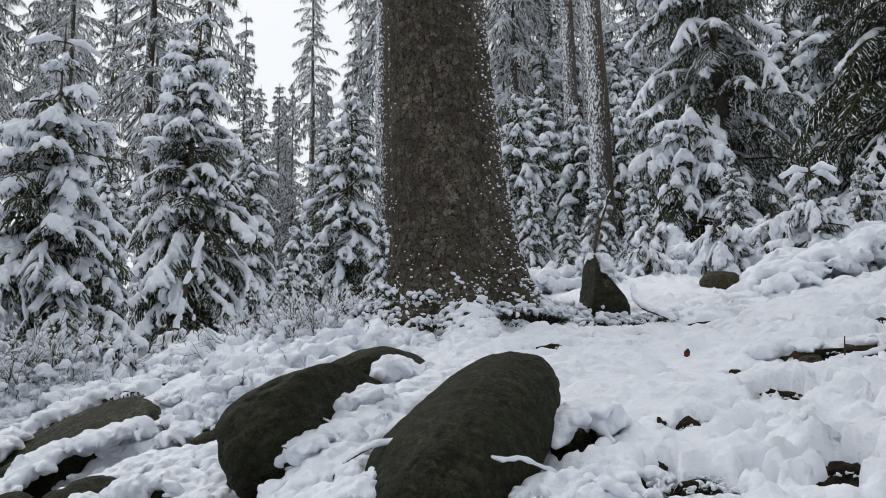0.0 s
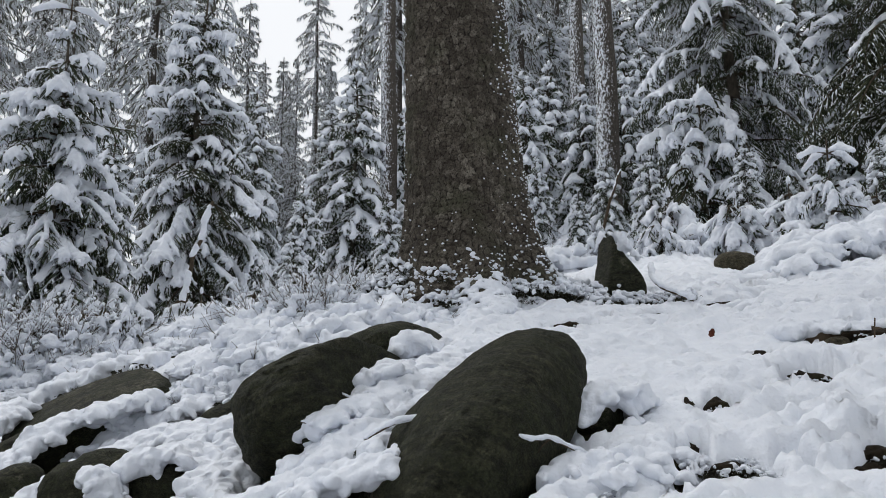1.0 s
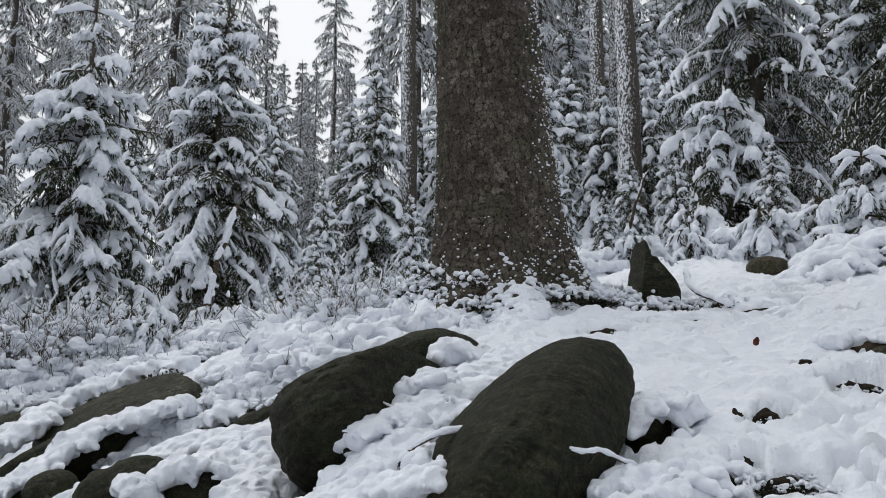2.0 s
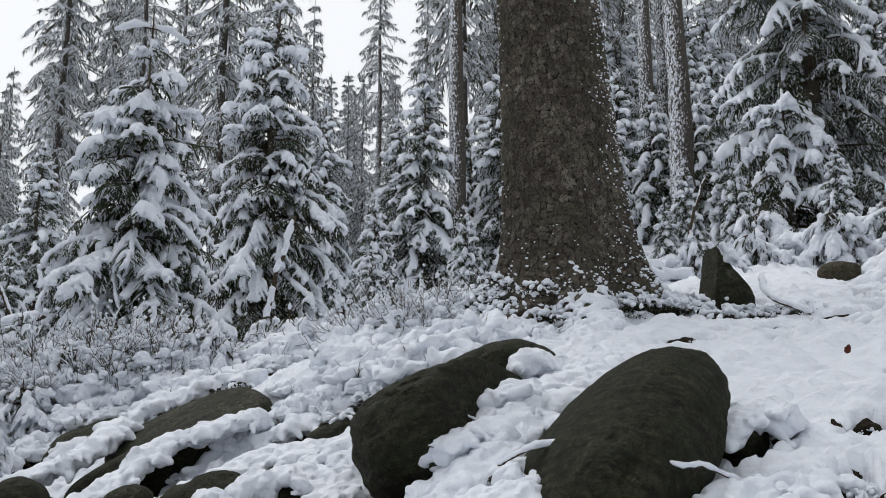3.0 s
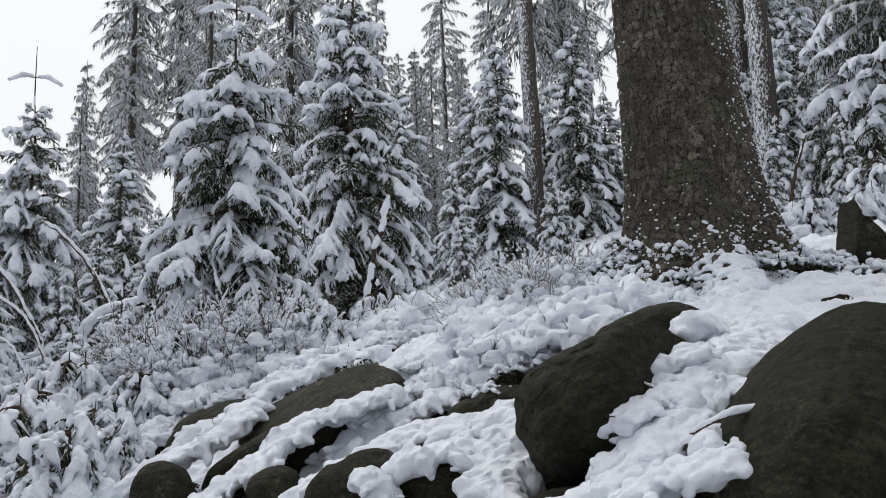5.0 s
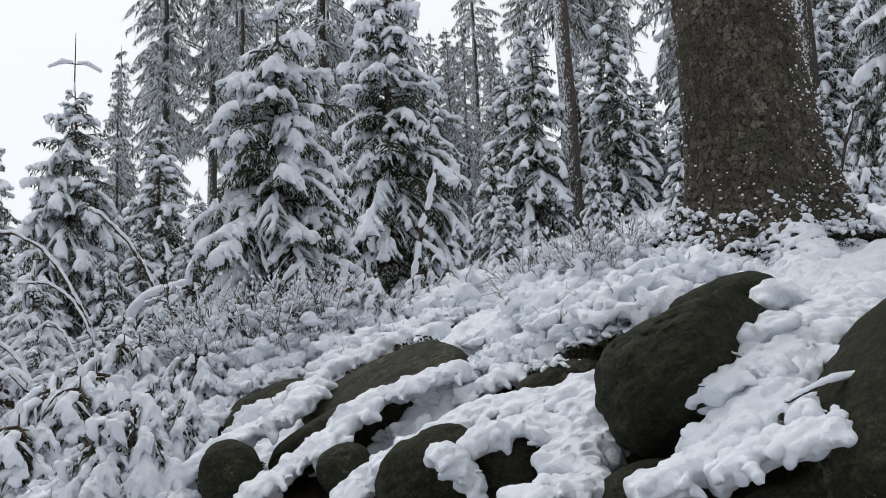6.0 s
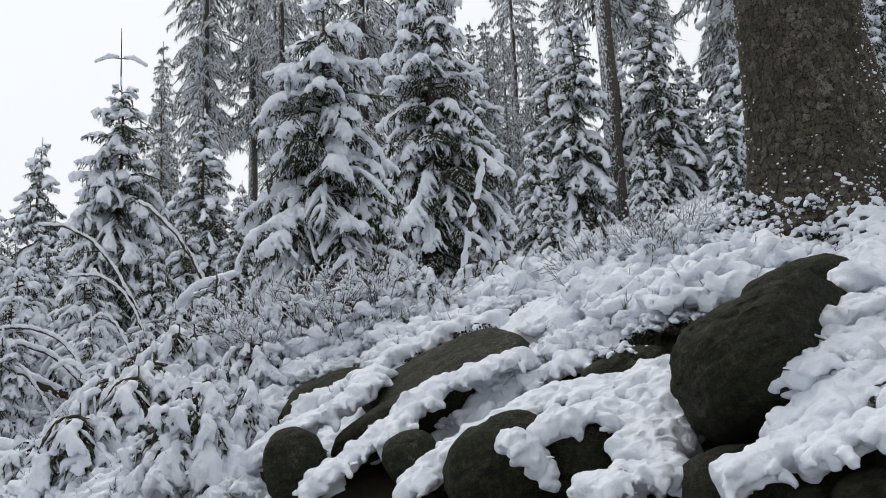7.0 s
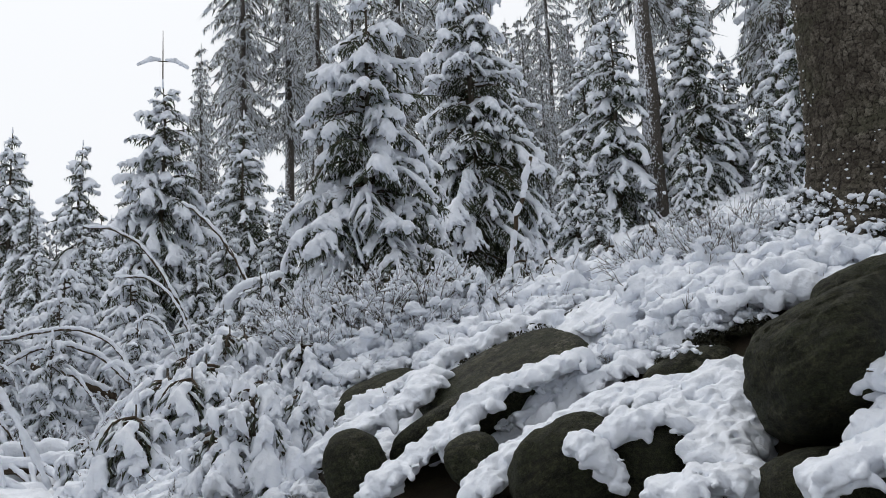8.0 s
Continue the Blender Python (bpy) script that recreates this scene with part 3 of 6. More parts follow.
# ---- the great spruce trunk ----
def great_trunk(x0, y0):
    top, base = 21.0, hill(x0, y0) - 0.35
    z = np.concatenate([np.arange(base, 5.1, 0.009), np.linspace(5.1, top, 60)[1:]])
    n = 340
    # closer columns on the side of the clearing
    dense = np.concatenate([np.linspace(-195, 15, 281)[:-1], np.linspace(15, 165, n - 279)[:-1]])
    th = np.radians(dense)

    def column(a):
        return int(np.argmin(np.abs(np.angle(np.exp(1j * (th - a))))))

    Z, T = np.meshgrid(z, th, indexing="ij")
    hgt = Z - 2.5
    r = 0.335 * (1 - np.clip(hgt - 2.2, 0, 30) / 20) + 0.11 * np.exp(-np.clip(hgt, -0.5, 9) / 0.75) * 1.0 - 0.012 * np.clip(hgt - 1.0, 0, 1.2)
    flare = np.exp(-np.clip(hgt + 0.12, 0, 9) / 0.20)
    roots = np.zeros_like(T)
    for a, wdt, amp in ((-80, 0.30, 0.36), (-20, 0.35, 0.42), (-125, 0.36, 0.30), (-165, 0.3, 0.22), (150, 0.4, 0.3), (80, 0.4, 0.3), (30, 0.35, 0.25)):
        d = np.angle(np.exp(1j * (T - radians(a))))
        roots = np.maximum(roots, amp * np.exp(-(d / wdt) ** 2))
    low = np.exp(-np.clip(hgt + 0.12, 0, 9) / 0.26)
    r = r + flare * 0.05 + roots * low + 0.03 * np.exp(-((np.angle(np.exp(1j * (T - radians(-10))))) / 0.6) ** 2) * np.exp(-np.clip(hgt, 0, 9) / 0.9)
    r = r * (1 + 0.02 * np.sin(3 * T + 0.6 * Z) + 0.012 * np.sin(5 * T - Z))
    # scales of bark, longer than wide
    per = 54
    wob = np.stack([np.cos(T) * 3, np.sin(T) * 3, Z * 4], -1)
    rag = np.stack([np.cos(T) * 14, np.sin(T) * 14, Z * 34], -1)
    u = T / (2 * np.pi) * per + 0.45 * vnoise(wob * 2.3, 21) + 0.22 * vnoise(rag, 23) + 0.12 * vnoise(rag * 2.1, 25)
    w = Z / 0.050 + 0.45 * vnoise(wob * 2.3, 22) + 0.22 * vnoise(rag, 24) + 0.12 * vnoise(rag * 2.1, 26)
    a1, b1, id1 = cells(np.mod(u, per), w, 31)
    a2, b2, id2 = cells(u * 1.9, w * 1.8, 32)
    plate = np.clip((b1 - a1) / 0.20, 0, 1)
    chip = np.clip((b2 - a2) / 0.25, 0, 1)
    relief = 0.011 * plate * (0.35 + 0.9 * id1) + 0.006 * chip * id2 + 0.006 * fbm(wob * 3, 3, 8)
    r = r + relief
    lean_x, lean_y = -0.045 * hgt, 0.0 * hgt
    v = np.stack([x0 + lean_x + r * np.cos(T), y0 + lean_y + r * np.sin(T), Z], -1).reshape(-1, 3)
    k = len(z)
    i, j = np.meshgrid(np.arange(k - 1), np.arange(n), indexing="ij")
    jj = (j + 1) % n
    q = np.stack([i * n + j, i * n + jj, (i + 1) * n + jj, (i + 1) * n + j], -1).reshape(-1, 4)
    thing = empty("old_spruce", x0, y0, 2.5)
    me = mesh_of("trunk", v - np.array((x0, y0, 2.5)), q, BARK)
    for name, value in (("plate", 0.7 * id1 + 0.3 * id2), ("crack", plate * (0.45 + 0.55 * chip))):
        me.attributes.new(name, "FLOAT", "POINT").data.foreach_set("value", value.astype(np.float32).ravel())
    tagged(thing, "massive old spruce trunk with scaly grey bark and flaring roots", "tree")
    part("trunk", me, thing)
    # specks of snow caught on the scales of the weather side
    rng = np.random.default_rng(4)
    soup = Soup()
    d2, f2 = ICO[1]
    R = r.reshape(k, n)
    for _ in range(2300):
        side = rng.random()
        a = radians(rng.normal(-14, 19)) if side < 0.62 else radians(rng.normal(188, 12)) if side < 0.72 else radians(rng.uniform(-185, 15))
        hz = rng.uniform(2.35, 5.8) if side < 0.72 else 2.45 + rng.exponential(0.16)
        if 0.72 <= side and hz > 3.3:
            continue
        kk = int(np.clip((hz - base) / 0.009, 0, k - 1))
        nn = column(a)
        rr = R[kk, nn]
        s = rng.uniform(0.0025, 0.0085) * (1.0 if hz > 2.85 else 1.2) * (1 if rng.random() < 0.93 else 1.7)
        c = np.array([x0 - 0.045 * (hz - 2.5) + rr * math.cos(a), y0 + rr * math.sin(a), hz]) - np.array((x0, y0, 2.5))
        soup.add(c + d2 * s * np.array([1.1, 1.1, 0.8]) * (1 + 0.25 * rng.normal(size=(len(d2), 1))), f2)
    crust = []
    for j_ in range(640):
        zone = 0 if j_ < 310 else 1 if j_ < 480 else 2
        hz = 2.34 + abs(rng.normal(0, (0.16, 0.24, 0.13)[zone]))
        a = radians(rng.normal(-80, 13 * max(0.35, 1 - (hz - 2.34) * 1.3)) if zone == 0 else rng.normal(-22, 14) if zone == 1 else rng.uniform(-170, -95))
        kk = int(np.clip((hz - base) / 0.009, 0, k - 1))
        nn = column(a)
        s = rng.uniform(0.009, 0.021) * max(0.4, 1 - (hz - 2.34) * 1.2)
        c = np.array([x0 - 0.045 * (hz - 2.5) + R[kk, nn] * math.cos(a), y0 + R[kk, nn] * math.sin(a), hz]) - np.array((x0, y0, 2.5))
        side = np.array([-math.sin(a), math.cos(a), 0]) * rng.normal(0, 0.014)
        crust.append((*(c - side), *(c + side + rng.normal(0, 0.005, 3)), s, s * 0.8))
    cv, cq = snow_lump(crust, 0.0095, 0.005, 0.008, 5, 22)
    soup.add(cv, None, cq)
    part("snow_specks", soup.mesh("snow_specks", SNOW), thing, "specks of snow caught on the bark")
    return thing


GREAT = great_trunk(0.02, 6.62)


# ---- spruces ----
def bough(L, level, rng):
    """One spray of a spruce: twigs (x along, y across, z up), needles, and the snow that lies on it."""
    gap = {0: 0.080, 1: 0.11, 2: 0.21}[level]
    segs = [((0, 0, 0), (L, 0, 0), 0)]
    for u in np.arange(0.10 * L + 0.03, L - 0.02, gap):
        for s in (-1, 1):
            l = (0.05 + 0.42 * L * (1 - u / L) ** 0.65) * rng.uniform(0.4, 1.15)
            a = radians(rng.uniform(38, 60))
            sag = -rng.uniform(0.0, 0.25) * l
            e = (u + l * math.cos(a), s * l * math.sin(a), sag)
            segs.append(((u, 0, 0), e, 1))
            if level < 2:
                step = 0.075 if level == 0 else 0.13
                for w in np.arange(0.08, l - 0.03, step):
                    for s2 in (-1, 1):
                        if rng.random() < 0.85:
                            l2 = rng.uniform(0.06, 0.17) * (1.25 - w / l)
                            b = s * a + s2 * radians(rng.uniform(25, 55))
                            p = (u + w * math.cos(a), s * w * math.sin(a), sag * w / l)
                            segs.append((p, (p[0] + l2 * math.cos(b), p[1] + l2 * math.sin(b), p[2] - l2 * rng.uniform(0.2, 1.3)), 2))
    A = np.array([s[0] for s in segs], float)
    B = np.array([s[1] for s in segs], float)
    rank = np.array([s[2] for s in segs])
    out = {"L": L, "segs": segs}
    if level < 2:
        dens, nl, nw = {0: (26, 0.025, 0.0075), 1: (16, 0.045, 0.015)}[level]
        seg_len = np.linalg.norm(B - A, axis=1)
        cnt = np.maximum(2, (seg_len * dens).astype(int))
        who = np.repeat(np.arange(len(segs)), cnt)
        t = rng.random(len(who))
        p = A[who] + t[:, None] * (B - A)[who]
        d = (B - A)[who] / (seg_len[who][:, None] + 1e-9)
        nrm = np.cross(d, rng.normal(size=d.shape))
        nrm /= np.linalg.norm(nrm, axis=1)[:, None] + 1e-9
        dirv = d * 0.62 + nrm * 0.75 + rng.normal(0, 0.12, d.shape)
        sid = np.cross(dirv, rng.normal(size=dirv.shape))
        sid /= np.linalg.norm(sid, axis=1)[:, None] + 1e-9
        ln = nl * rng.uniform(0.7, 1.2, len(who))[:, None]
        out["needles"] = np.stack([p - sid * nw / 2, p + sid * nw / 2, p + dirv * ln], 1).reshape(-1, 3)
        # the close brush of needles round each twig
        body = 0.012 if level == 0 else 0.02
        ax_ = (B - A) / (seg_len[:, None] + 1e-9)
        e1 = np.cross(ax_, rng.normal(size=ax_.shape))
        e1 /= np.linalg.norm(e1, axis=1)[:, None] + 1e-9
        e2 = np.cross(ax_, e1)
        ring = [math.cos(q) * e1 + math.sin(q) * e2 for q in (0, 2.094, 4.189)]
        mid = A + 0.45 * (B - A)
        brush = np.stack([A] + [mid + body * g for g in ring] + [B + ax_ * 0.012], 1)
        tri = np.array([(0, 2, 1), (0, 3, 2), (0, 1, 3), (1, 2, 4), (2, 3, 4), (3, 1, 4)])
        out["brush"] = brush.reshape(-1, 3), (np.arange(len(segs))[:, None, None] * 5 + tri[None]).reshape(-1, 3)
        # snow dusted along single twigs
        few = np.nonzero((rank > 0) & (rng.random(len(segs)) < 0.5))[0]
        up = np.array((0, 0, 1.0)) * body * 0.9
        t0 = rng.uniform(0.1, 0.5, len(few))[:, None]
        t1 = np.minimum(t0 + rng.uniform(0.3, 0.6, len(few))[:, None], 1)
        a_, b_ = A[few] + t0 * (B - A)[few] + up, A[few] + t1 * (B - A)[few] + up
        c_ = (a_ + b_) / 2
        fat = body * rng.uniform(0.6, 1.5, len(few))[:, None]
        dust = np.stack([a_] + [c_ + fat * g[few] for g in ring] + [b_], 1)
        out["dust"] = dust.reshape(-1, 3), (np.arange(len(few))[:, None, None] * 5 + tri[None]).reshape(-1, 3)
        # snow: a cushion along the bough that splits into fingers over the side twigs
        thick = min(L, 1.3)
        first = rng.uniform(0.08, 0.36) * L
        heavy = rng.choice([0.75, 1.0, 1.25])
        fat = 1.0 if level == 0 else 1.15
        caps = []
        for x0 in np.arange(first, L - 0.03, 0.09):
            r = (0.028 + 0.016 * thick) * heavy * fat * rng.uniform(0.75, 1.2) * (1.0 - 0.35 * x0 / L)
            caps.append((x0, rng.normal(0, 0.012), 0.5 * r, min(x0 + 0.09, L), rng.normal(0, 0.012), 0.4 * r, r, r * 0.9))
        open_ = rng.uniform(0, 40)
        for a, b, rk in zip(A, B, rank):
            if rk != 1 or a[0] < first:
                continue
            hole = vnoise(np.array([[a[0] * 4 / max(L, 0.5), np.sign(b[1]) * 3.3, open_]]), 2)[0]
            if rng.random() < 0.30 or hole > 0.34:
                continue
            end = a + (b - a) * rng.uniform(0.72, 1.05)
            mid_ = (a + end) / 2
            r = (0.022 + 0.011 * thick) * heavy * fat * rng.uniform(0.8, 1.25)
            d = (end - a) / (np.linalg.norm(end - a) + 1e-9)
            zm, ze = 0.25 * r - 0.05 * abs(mid_[1]), 0.1 * r - 0.12 * abs(end[1])
            caps.append((a[0], a[1], 0.4 * r, mid_[0], mid_[1], zm, r, r * 0.95))
            caps.append((mid_[0], mid_[1], zm, end[0], end[1], ze, r * 0.95, r * 0.62))
            caps.append((end[0], end[1], ze, end[0] + 0.03 * d[0], end[1] + 0.03 * d[1], ze - rng.uniform(0.02, 0.06), r * 0.62, r * 0.4))
            for _ in range(2):
                q = a + (end - a) * rng.uniform(0.3, 1.0)
                o = np.array([-d[1], d[0]]) * rng.choice([-1, 1]) * r * rng.uniform(0.6, 1.5)
                caps.append((q[0], q[1], zm, q[0] + o[0] + 0.02, q[1] + o[1], zm - rng.uniform(0.01, 0.05), r * 0.6, r * 0.42))
        h = (0.018 if L < 0.6 else 0.025 if L < 1.5 else 0.044) if level == 0 else (0.055 if L < 1.5 else 0.070)
        out["snow"] = snow_lump(caps, h, 0.010 if level == 0 else 0.016, 0.030, int(rng.integers(900)), 14.0)
    return out


def bend(p, L, th0, th1, side, phase):
    """Bend the flat spray: it leaves the trunk at th0 degrees and ends at th1; its sides hang."""
    s = np.linspace(0, 1.25, 60)
    th = np.radians(th0 + (th1 - th0) * np.clip(s, 0, 1.1) ** 0.85)
    ds = L * (s[1] - s[0])
    R = np.concatenate([[0], np.cumsum(np.cos(th)[:-1] * ds)])
    Z = np.concatenate([[0], np.cumsum(np.sin(th)[:-1] * ds)])
    u = np.clip(p[:, 0] / L, -0.1, 1.25)
    x = np.interp(u, s, R) + np.minimum(p[:, 0], 0)
    z = np.interp(u, s, Z)
    a = np.interp(u, s, th)
    v = p[:, 1]
    hang = math.tan(radians(side)) * v * v / (0.20 * L + 0.03)
    z = z - hang + 0.03 * L * np.sin(7 * u + phase + 3 * v)
    w = p[:, 2]
    return np.stack([x - np.sin(a) * w, v * math.cos(radians(side)), z + np.cos(a) * w], -1)


KITS = {}


def kit(L, level, rng):
    sizes = (0.3, 0.55, 0.85, 1.2, 1.7, 2.4, 3.2)
    c = min(sizes, key=lambda s: abs(math.log(s / L)))
    if (c, level) not in KITS:
        own = np.random.default_rng(int(c * 100) + level)
        KITS[c, level] = [bough(c, level, own) for _ in range(6)]
    return KITS[c, level][int(rng.integers(6))]


def spruce_meshes(H, width, level, seed, snowy=0.85, bare=0.06, needles=None, trunk_r=None, top_tilt=30, drop=1.0, whorl=None, power=0.85, load=1.0, skip=0.0, bark=None, per=7, fill=6, lead=0.35, arms=2, joined=False):
    """Meshes of one spruce, its base at the origin: trunk, boughs with needles, snow. Near trees keep each bough by itself."""
    rng = np.random.default_rng(seed)
    need, wood, snow, dusting, boughs = Soup(), Soup(), Soup(), Soup(), []
    tr = trunk_r or 0.012 * H + 0.012
    zz = np.linspace(-0.3, H, 26)
    bow = 0.010 * H if level < 2 else 0.0015 * H
    wobble = np.stack([bow * fbm(np.stack([zz * 0.5 + seed, zz * 0, zz * 0], -1), 2, 1), bow * fbm(np.stack([zz * 0.5 + seed, zz * 0 + 9, zz * 0], -1), 2, 2), zz], -1)
    tv, tt, tq = tube(wobble, tr * (1 - 0.93 * np.clip(zz / H, 0, 1)) + 0.003, 12 if level else 14)
    trunk = Soup()
    trunk.add(tv, tt, tq)
    z, gap = bare * H, whorl or max(0.13, 0.075 * H * 0.8)
    needle_mat = needles or NEEDLES
    while z < H - 0.10:
        f = (z - bare * H) / (H - bare * H)
        reach = width * (1 - f) ** power * (0.75 + 0.25 * min(1, f / 0.12)) + 0.07
        n = per
        extra = fill if f < 0.85 else 0
        turn = rng.uniform(0, 360)
        for i in range(n + extra):
            if rng.random() < skip:
                continue
            inner = i >= n
            L = reach * (rng.uniform(0.72, 1.12) if not inner else rng.uniform(0.5, 0.95))
            az = radians(turn + 360 / n * i + rng.uniform(-18, 18)) if not inner else rng.uniform(0, 2 * np.pi)
            th0 = (top_tilt * f ** 1.2 - 6 * (1 - f)) * rng.uniform(0.8, 1.2) + rng.uniform(-8, 8)
            th1 = th0 - drop * rng.uniform(42, 84) * (1.0 - 0.15 * f)
            side, ph = rng.uniform(12, 34), rng.uniform(0, 6)
            k = kit(L, level, rng)
            sc = L / k["L"]
            h0 = z + (rng.uniform(-0.3, 0.3) if not inner else rng.uniform(0.2, 0.8)) * gap
            cx = np.interp(h0, zz, wobble[:, 0])
            cy = np.interp(h0, zz, wobble[:, 1])
            ca, sa = math.cos(az), math.sin(az)

            def put(p):
                p = bend(p * sc, L, th0, th1, side, ph)
                return np.stack([cx + p[:, 0] * ca - p[:, 1] * sa, cy + p[:, 0] * sa + p[:, 1] * ca, h0 + p[:, 2]], -1)

            if level < 2:
                nv = put(k["needles"])
                nt = np.arange(len(nv)).reshape(-1, 3)
                bv, bt = k["brush"]
                nt = np.concatenate([nt, bt + len(nv)])
                nv = np.concatenate([nv, put(bv)])
                line = put(np.stack([np.linspace(0, k["L"], 7), np.zeros(7), np.zeros(7)], -1))
                wv, wt, wq = tube(line, np.linspace(0.010 + 0.008 * L, 0.003, 7), 5)
                pad = None
                if rng.random() < (snowy if not inner else 0.62 * snowy):
                    sv, sq = k["snow"]
                    pad = put(sv * np.array([1, 1, load / max(sc, 0.4) * rng.uniform(0.7, 1.3)])), sq
                dv, dt = k["dust"]
                dv = put(dv)
                if level == 0 and not joined:
                    me = mesh_of("bough", np.concatenate([nv, wv]), [nt, wt + len(nv), wq + len(nv)], needle_mat, True, TWIG, len(nt))
                    dusting.add(dv, dt)
                    boughs.append((me, None if pad is None else mesh_of("snow_pad", pad[0], pad[1], SNOW)))
                else:
                    need.add(nv, nt)
                    wood.add(wv, wt, wq)
                    snow.add(dv, dt)
                    if pad:
                        snow.add(pad[0], None, pad[1])
            else:
                for a_, b_, rk in k["segs"]:
                    a_, b_ = np.array(a_), np.array(b_)
                    m = 4 if rk == 0 else 2
                    line = put(a_ + (b_ - a_) * np.linspace(0, 1, m)[:, None])
                    line = line + rng.normal(0, 0.02, 3)
                    wv, wt, wq = tube(line, np.linspace(0.026, 0.010, m), 3, False)
                    need.add(wv, None, wq)
                    # ragged sprays hanging from each twig
                    cnt = 5 if rk else 4
                    t = rng.random(cnt)[:, None]
                    p0 = line[0] + (line[-1] - line[0]) * t
                    dr = np.c_[rng.normal(0, 0.07, (cnt, 2)), -rng.uniform(0.02, 0.30, cnt)] + (line[-1] - line[0]) * 0.3
                    sd = rng.normal(0, 0.026, (cnt, 3))
                    need.add(np.stack([p0 - sd, p0 + sd, p0 + dr], 1).reshape(-1, 3), np.arange(cnt * 3).reshape(-1, 3))
                    if rng.random() < snowy:
                        t0 = rng.uniform(0, 0.5)
                        t1 = t0 + rng.uniform(0.25, 0.5)
                        up = np.array((0, 0, 0.03))
                        p0, p2 = line[0] + (line[-1] - line[0]) * t0 + up, line[0] + (line[-1] - line[0]) * t1 + up
                        p1 = (p0 + p2) / 2
                        r_ = 0.042 * load * rng.uniform(0.5, 1.3)
                        tri = [(0, 2, 1), (0, 3, 2), (0, 1, 3), (1, 2, 4), (2, 3, 4), (3, 1, 4)]
                        snow.add(np.array([p0, p1 + [r_, 0, 0], p1 + [-0.5 * r_, 0.8 * r_, 0.2 * r_], p1 + [-0.5 * r_, -0.8 * r_, 0.2 * r_], p2]) + np.array((0, 0, 0.2 * r_)), tri)
        z += gap * rng.uniform(0.8, 1.2)
    made = {"trunk": trunk.mesh("trunk", bark or LIMB)}
    if level < 2:
        top = wobble[-1]
        cap = snow_lump([(*top, *(top - [0, 0, 0.16 * min(1, H / 3)]), 0.016, 0.024)], 0.012, 0.008, 0.004, seed)
        snow.add(cap[0], None, cap[1])
    if level == 0 and not joined:
        made["boughs"] = boughs
        made["snow_dust"] = dusting.mesh("snow_dust", SNOW)
        # bare leader with a whorl of short arms under snow
        bare_top = Soup()
        tip = top + np.array([0, 0, lead])
        bare_top.add(*tube(np.array([top - [0, 0, 0.1], (top + tip) / 2, tip]), [0.012, 0.009, 0.005], 6))
        for i in range(arms):
            a = 0.55 + 2 * np.pi * i / max(arms, 1)
            s0 = top + np.array([0, 0, lead * 0.36])
            e0 = s0 + np.array([math.cos(a), math.sin(a), -0.22]) * 0.40
            mid_ = (s0 + e0) / 2 + np.array([0, 0, 0.05])
            bare_top.add(*tube(np.array([s0, mid_, e0]), [0.009, 0.007, 0.005], 6))
            v, q = snow_lump([(*(s0 * 0.7 + mid_ * 0.3 + [0, 0, 0.03]), *(mid_ + [0, 0, 0.025]), 0.030, 0.042), (*(mid_ + [0, 0, 0.025]), *(e0 + [0, 0, 0.01]), 0.042, 0.030)], 0.014, 0.008, 0.008, seed + i, 14)
            snow.add(v, None, q)
        made["leader"] = bare_top.mesh("leader", TWIG)
        made["snow_tip"] = snow.mesh("snow_tip", SNOW)
    else:
        if wood.v:
            n = sum(len(t) for t in need.t)
            made["crown"] = mesh_of("crown", np.concatenate(need.v + wood.v), [np.concatenate(need.t)] + [np.concatenate(wood.t) + need.n, np.concatenate(wood.q) + need.n], needle_mat, True, TWIG, n)
        else:
            made["crown"] = need.mesh("crown", needle_mat, False)
        made["snow_load"] = snow.mesh("snow_load", SNOW)
    return made


def plant(made, x, y, label, turn=0.0, scale=1.0, lift=0.0, group="", name="spruce", lean=(0, 0)):
    ob = empty(name, x, y, hill(x, y) + lift, turn)
    ob.matrix_basis = pose(x, y, hill(x, y) + lift, lean[0], lean[1], turn)
    ob.scale = (scale, scale, scale)
    for key, me in made.items():
        if key == "boughs":
            for needles, pad in me:
                b = part("bough", needles, ob)
                if pad:
                    part("snow_pad", pad, b)
        else:
            part(key, me, ob, kind="stuff" if key in ("crown", "snow_load", "snow_dust", "snow_tip") else "")
    return tagged(ob, label, "tree", group)


plant(spruce_meshes(4.15, 1.62, 0, 11, 0.88, whorl=0.33, load=1.1, per=7, fill=8, drop=1.0, power=0.72), -4.45, 10.95, "young spruce bowed under heavy snow cushions")
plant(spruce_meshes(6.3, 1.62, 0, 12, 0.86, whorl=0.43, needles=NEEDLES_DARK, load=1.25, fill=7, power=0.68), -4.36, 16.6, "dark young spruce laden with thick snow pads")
plant(spruce_meshes(4.85, 1.45, 0, 13, 0.85, whorl=0.33, lead=0.85, arms=2, fill=6, power=0.66), -9.37, 15.3, "slender young spruce with bare snowy leader")
plant(spruce_meshes(9.5, 2.3, 0, 14, 0.72, bare=0.04, whorl=0.6, drop=1.0, needles=NEEDLES, load=1.3, fill=4, power=0.6), 4.75, 16.9, "broad dark spruce with drooping snow-covered boughs")
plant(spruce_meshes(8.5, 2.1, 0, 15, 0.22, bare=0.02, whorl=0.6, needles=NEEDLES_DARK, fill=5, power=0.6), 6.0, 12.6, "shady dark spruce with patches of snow")
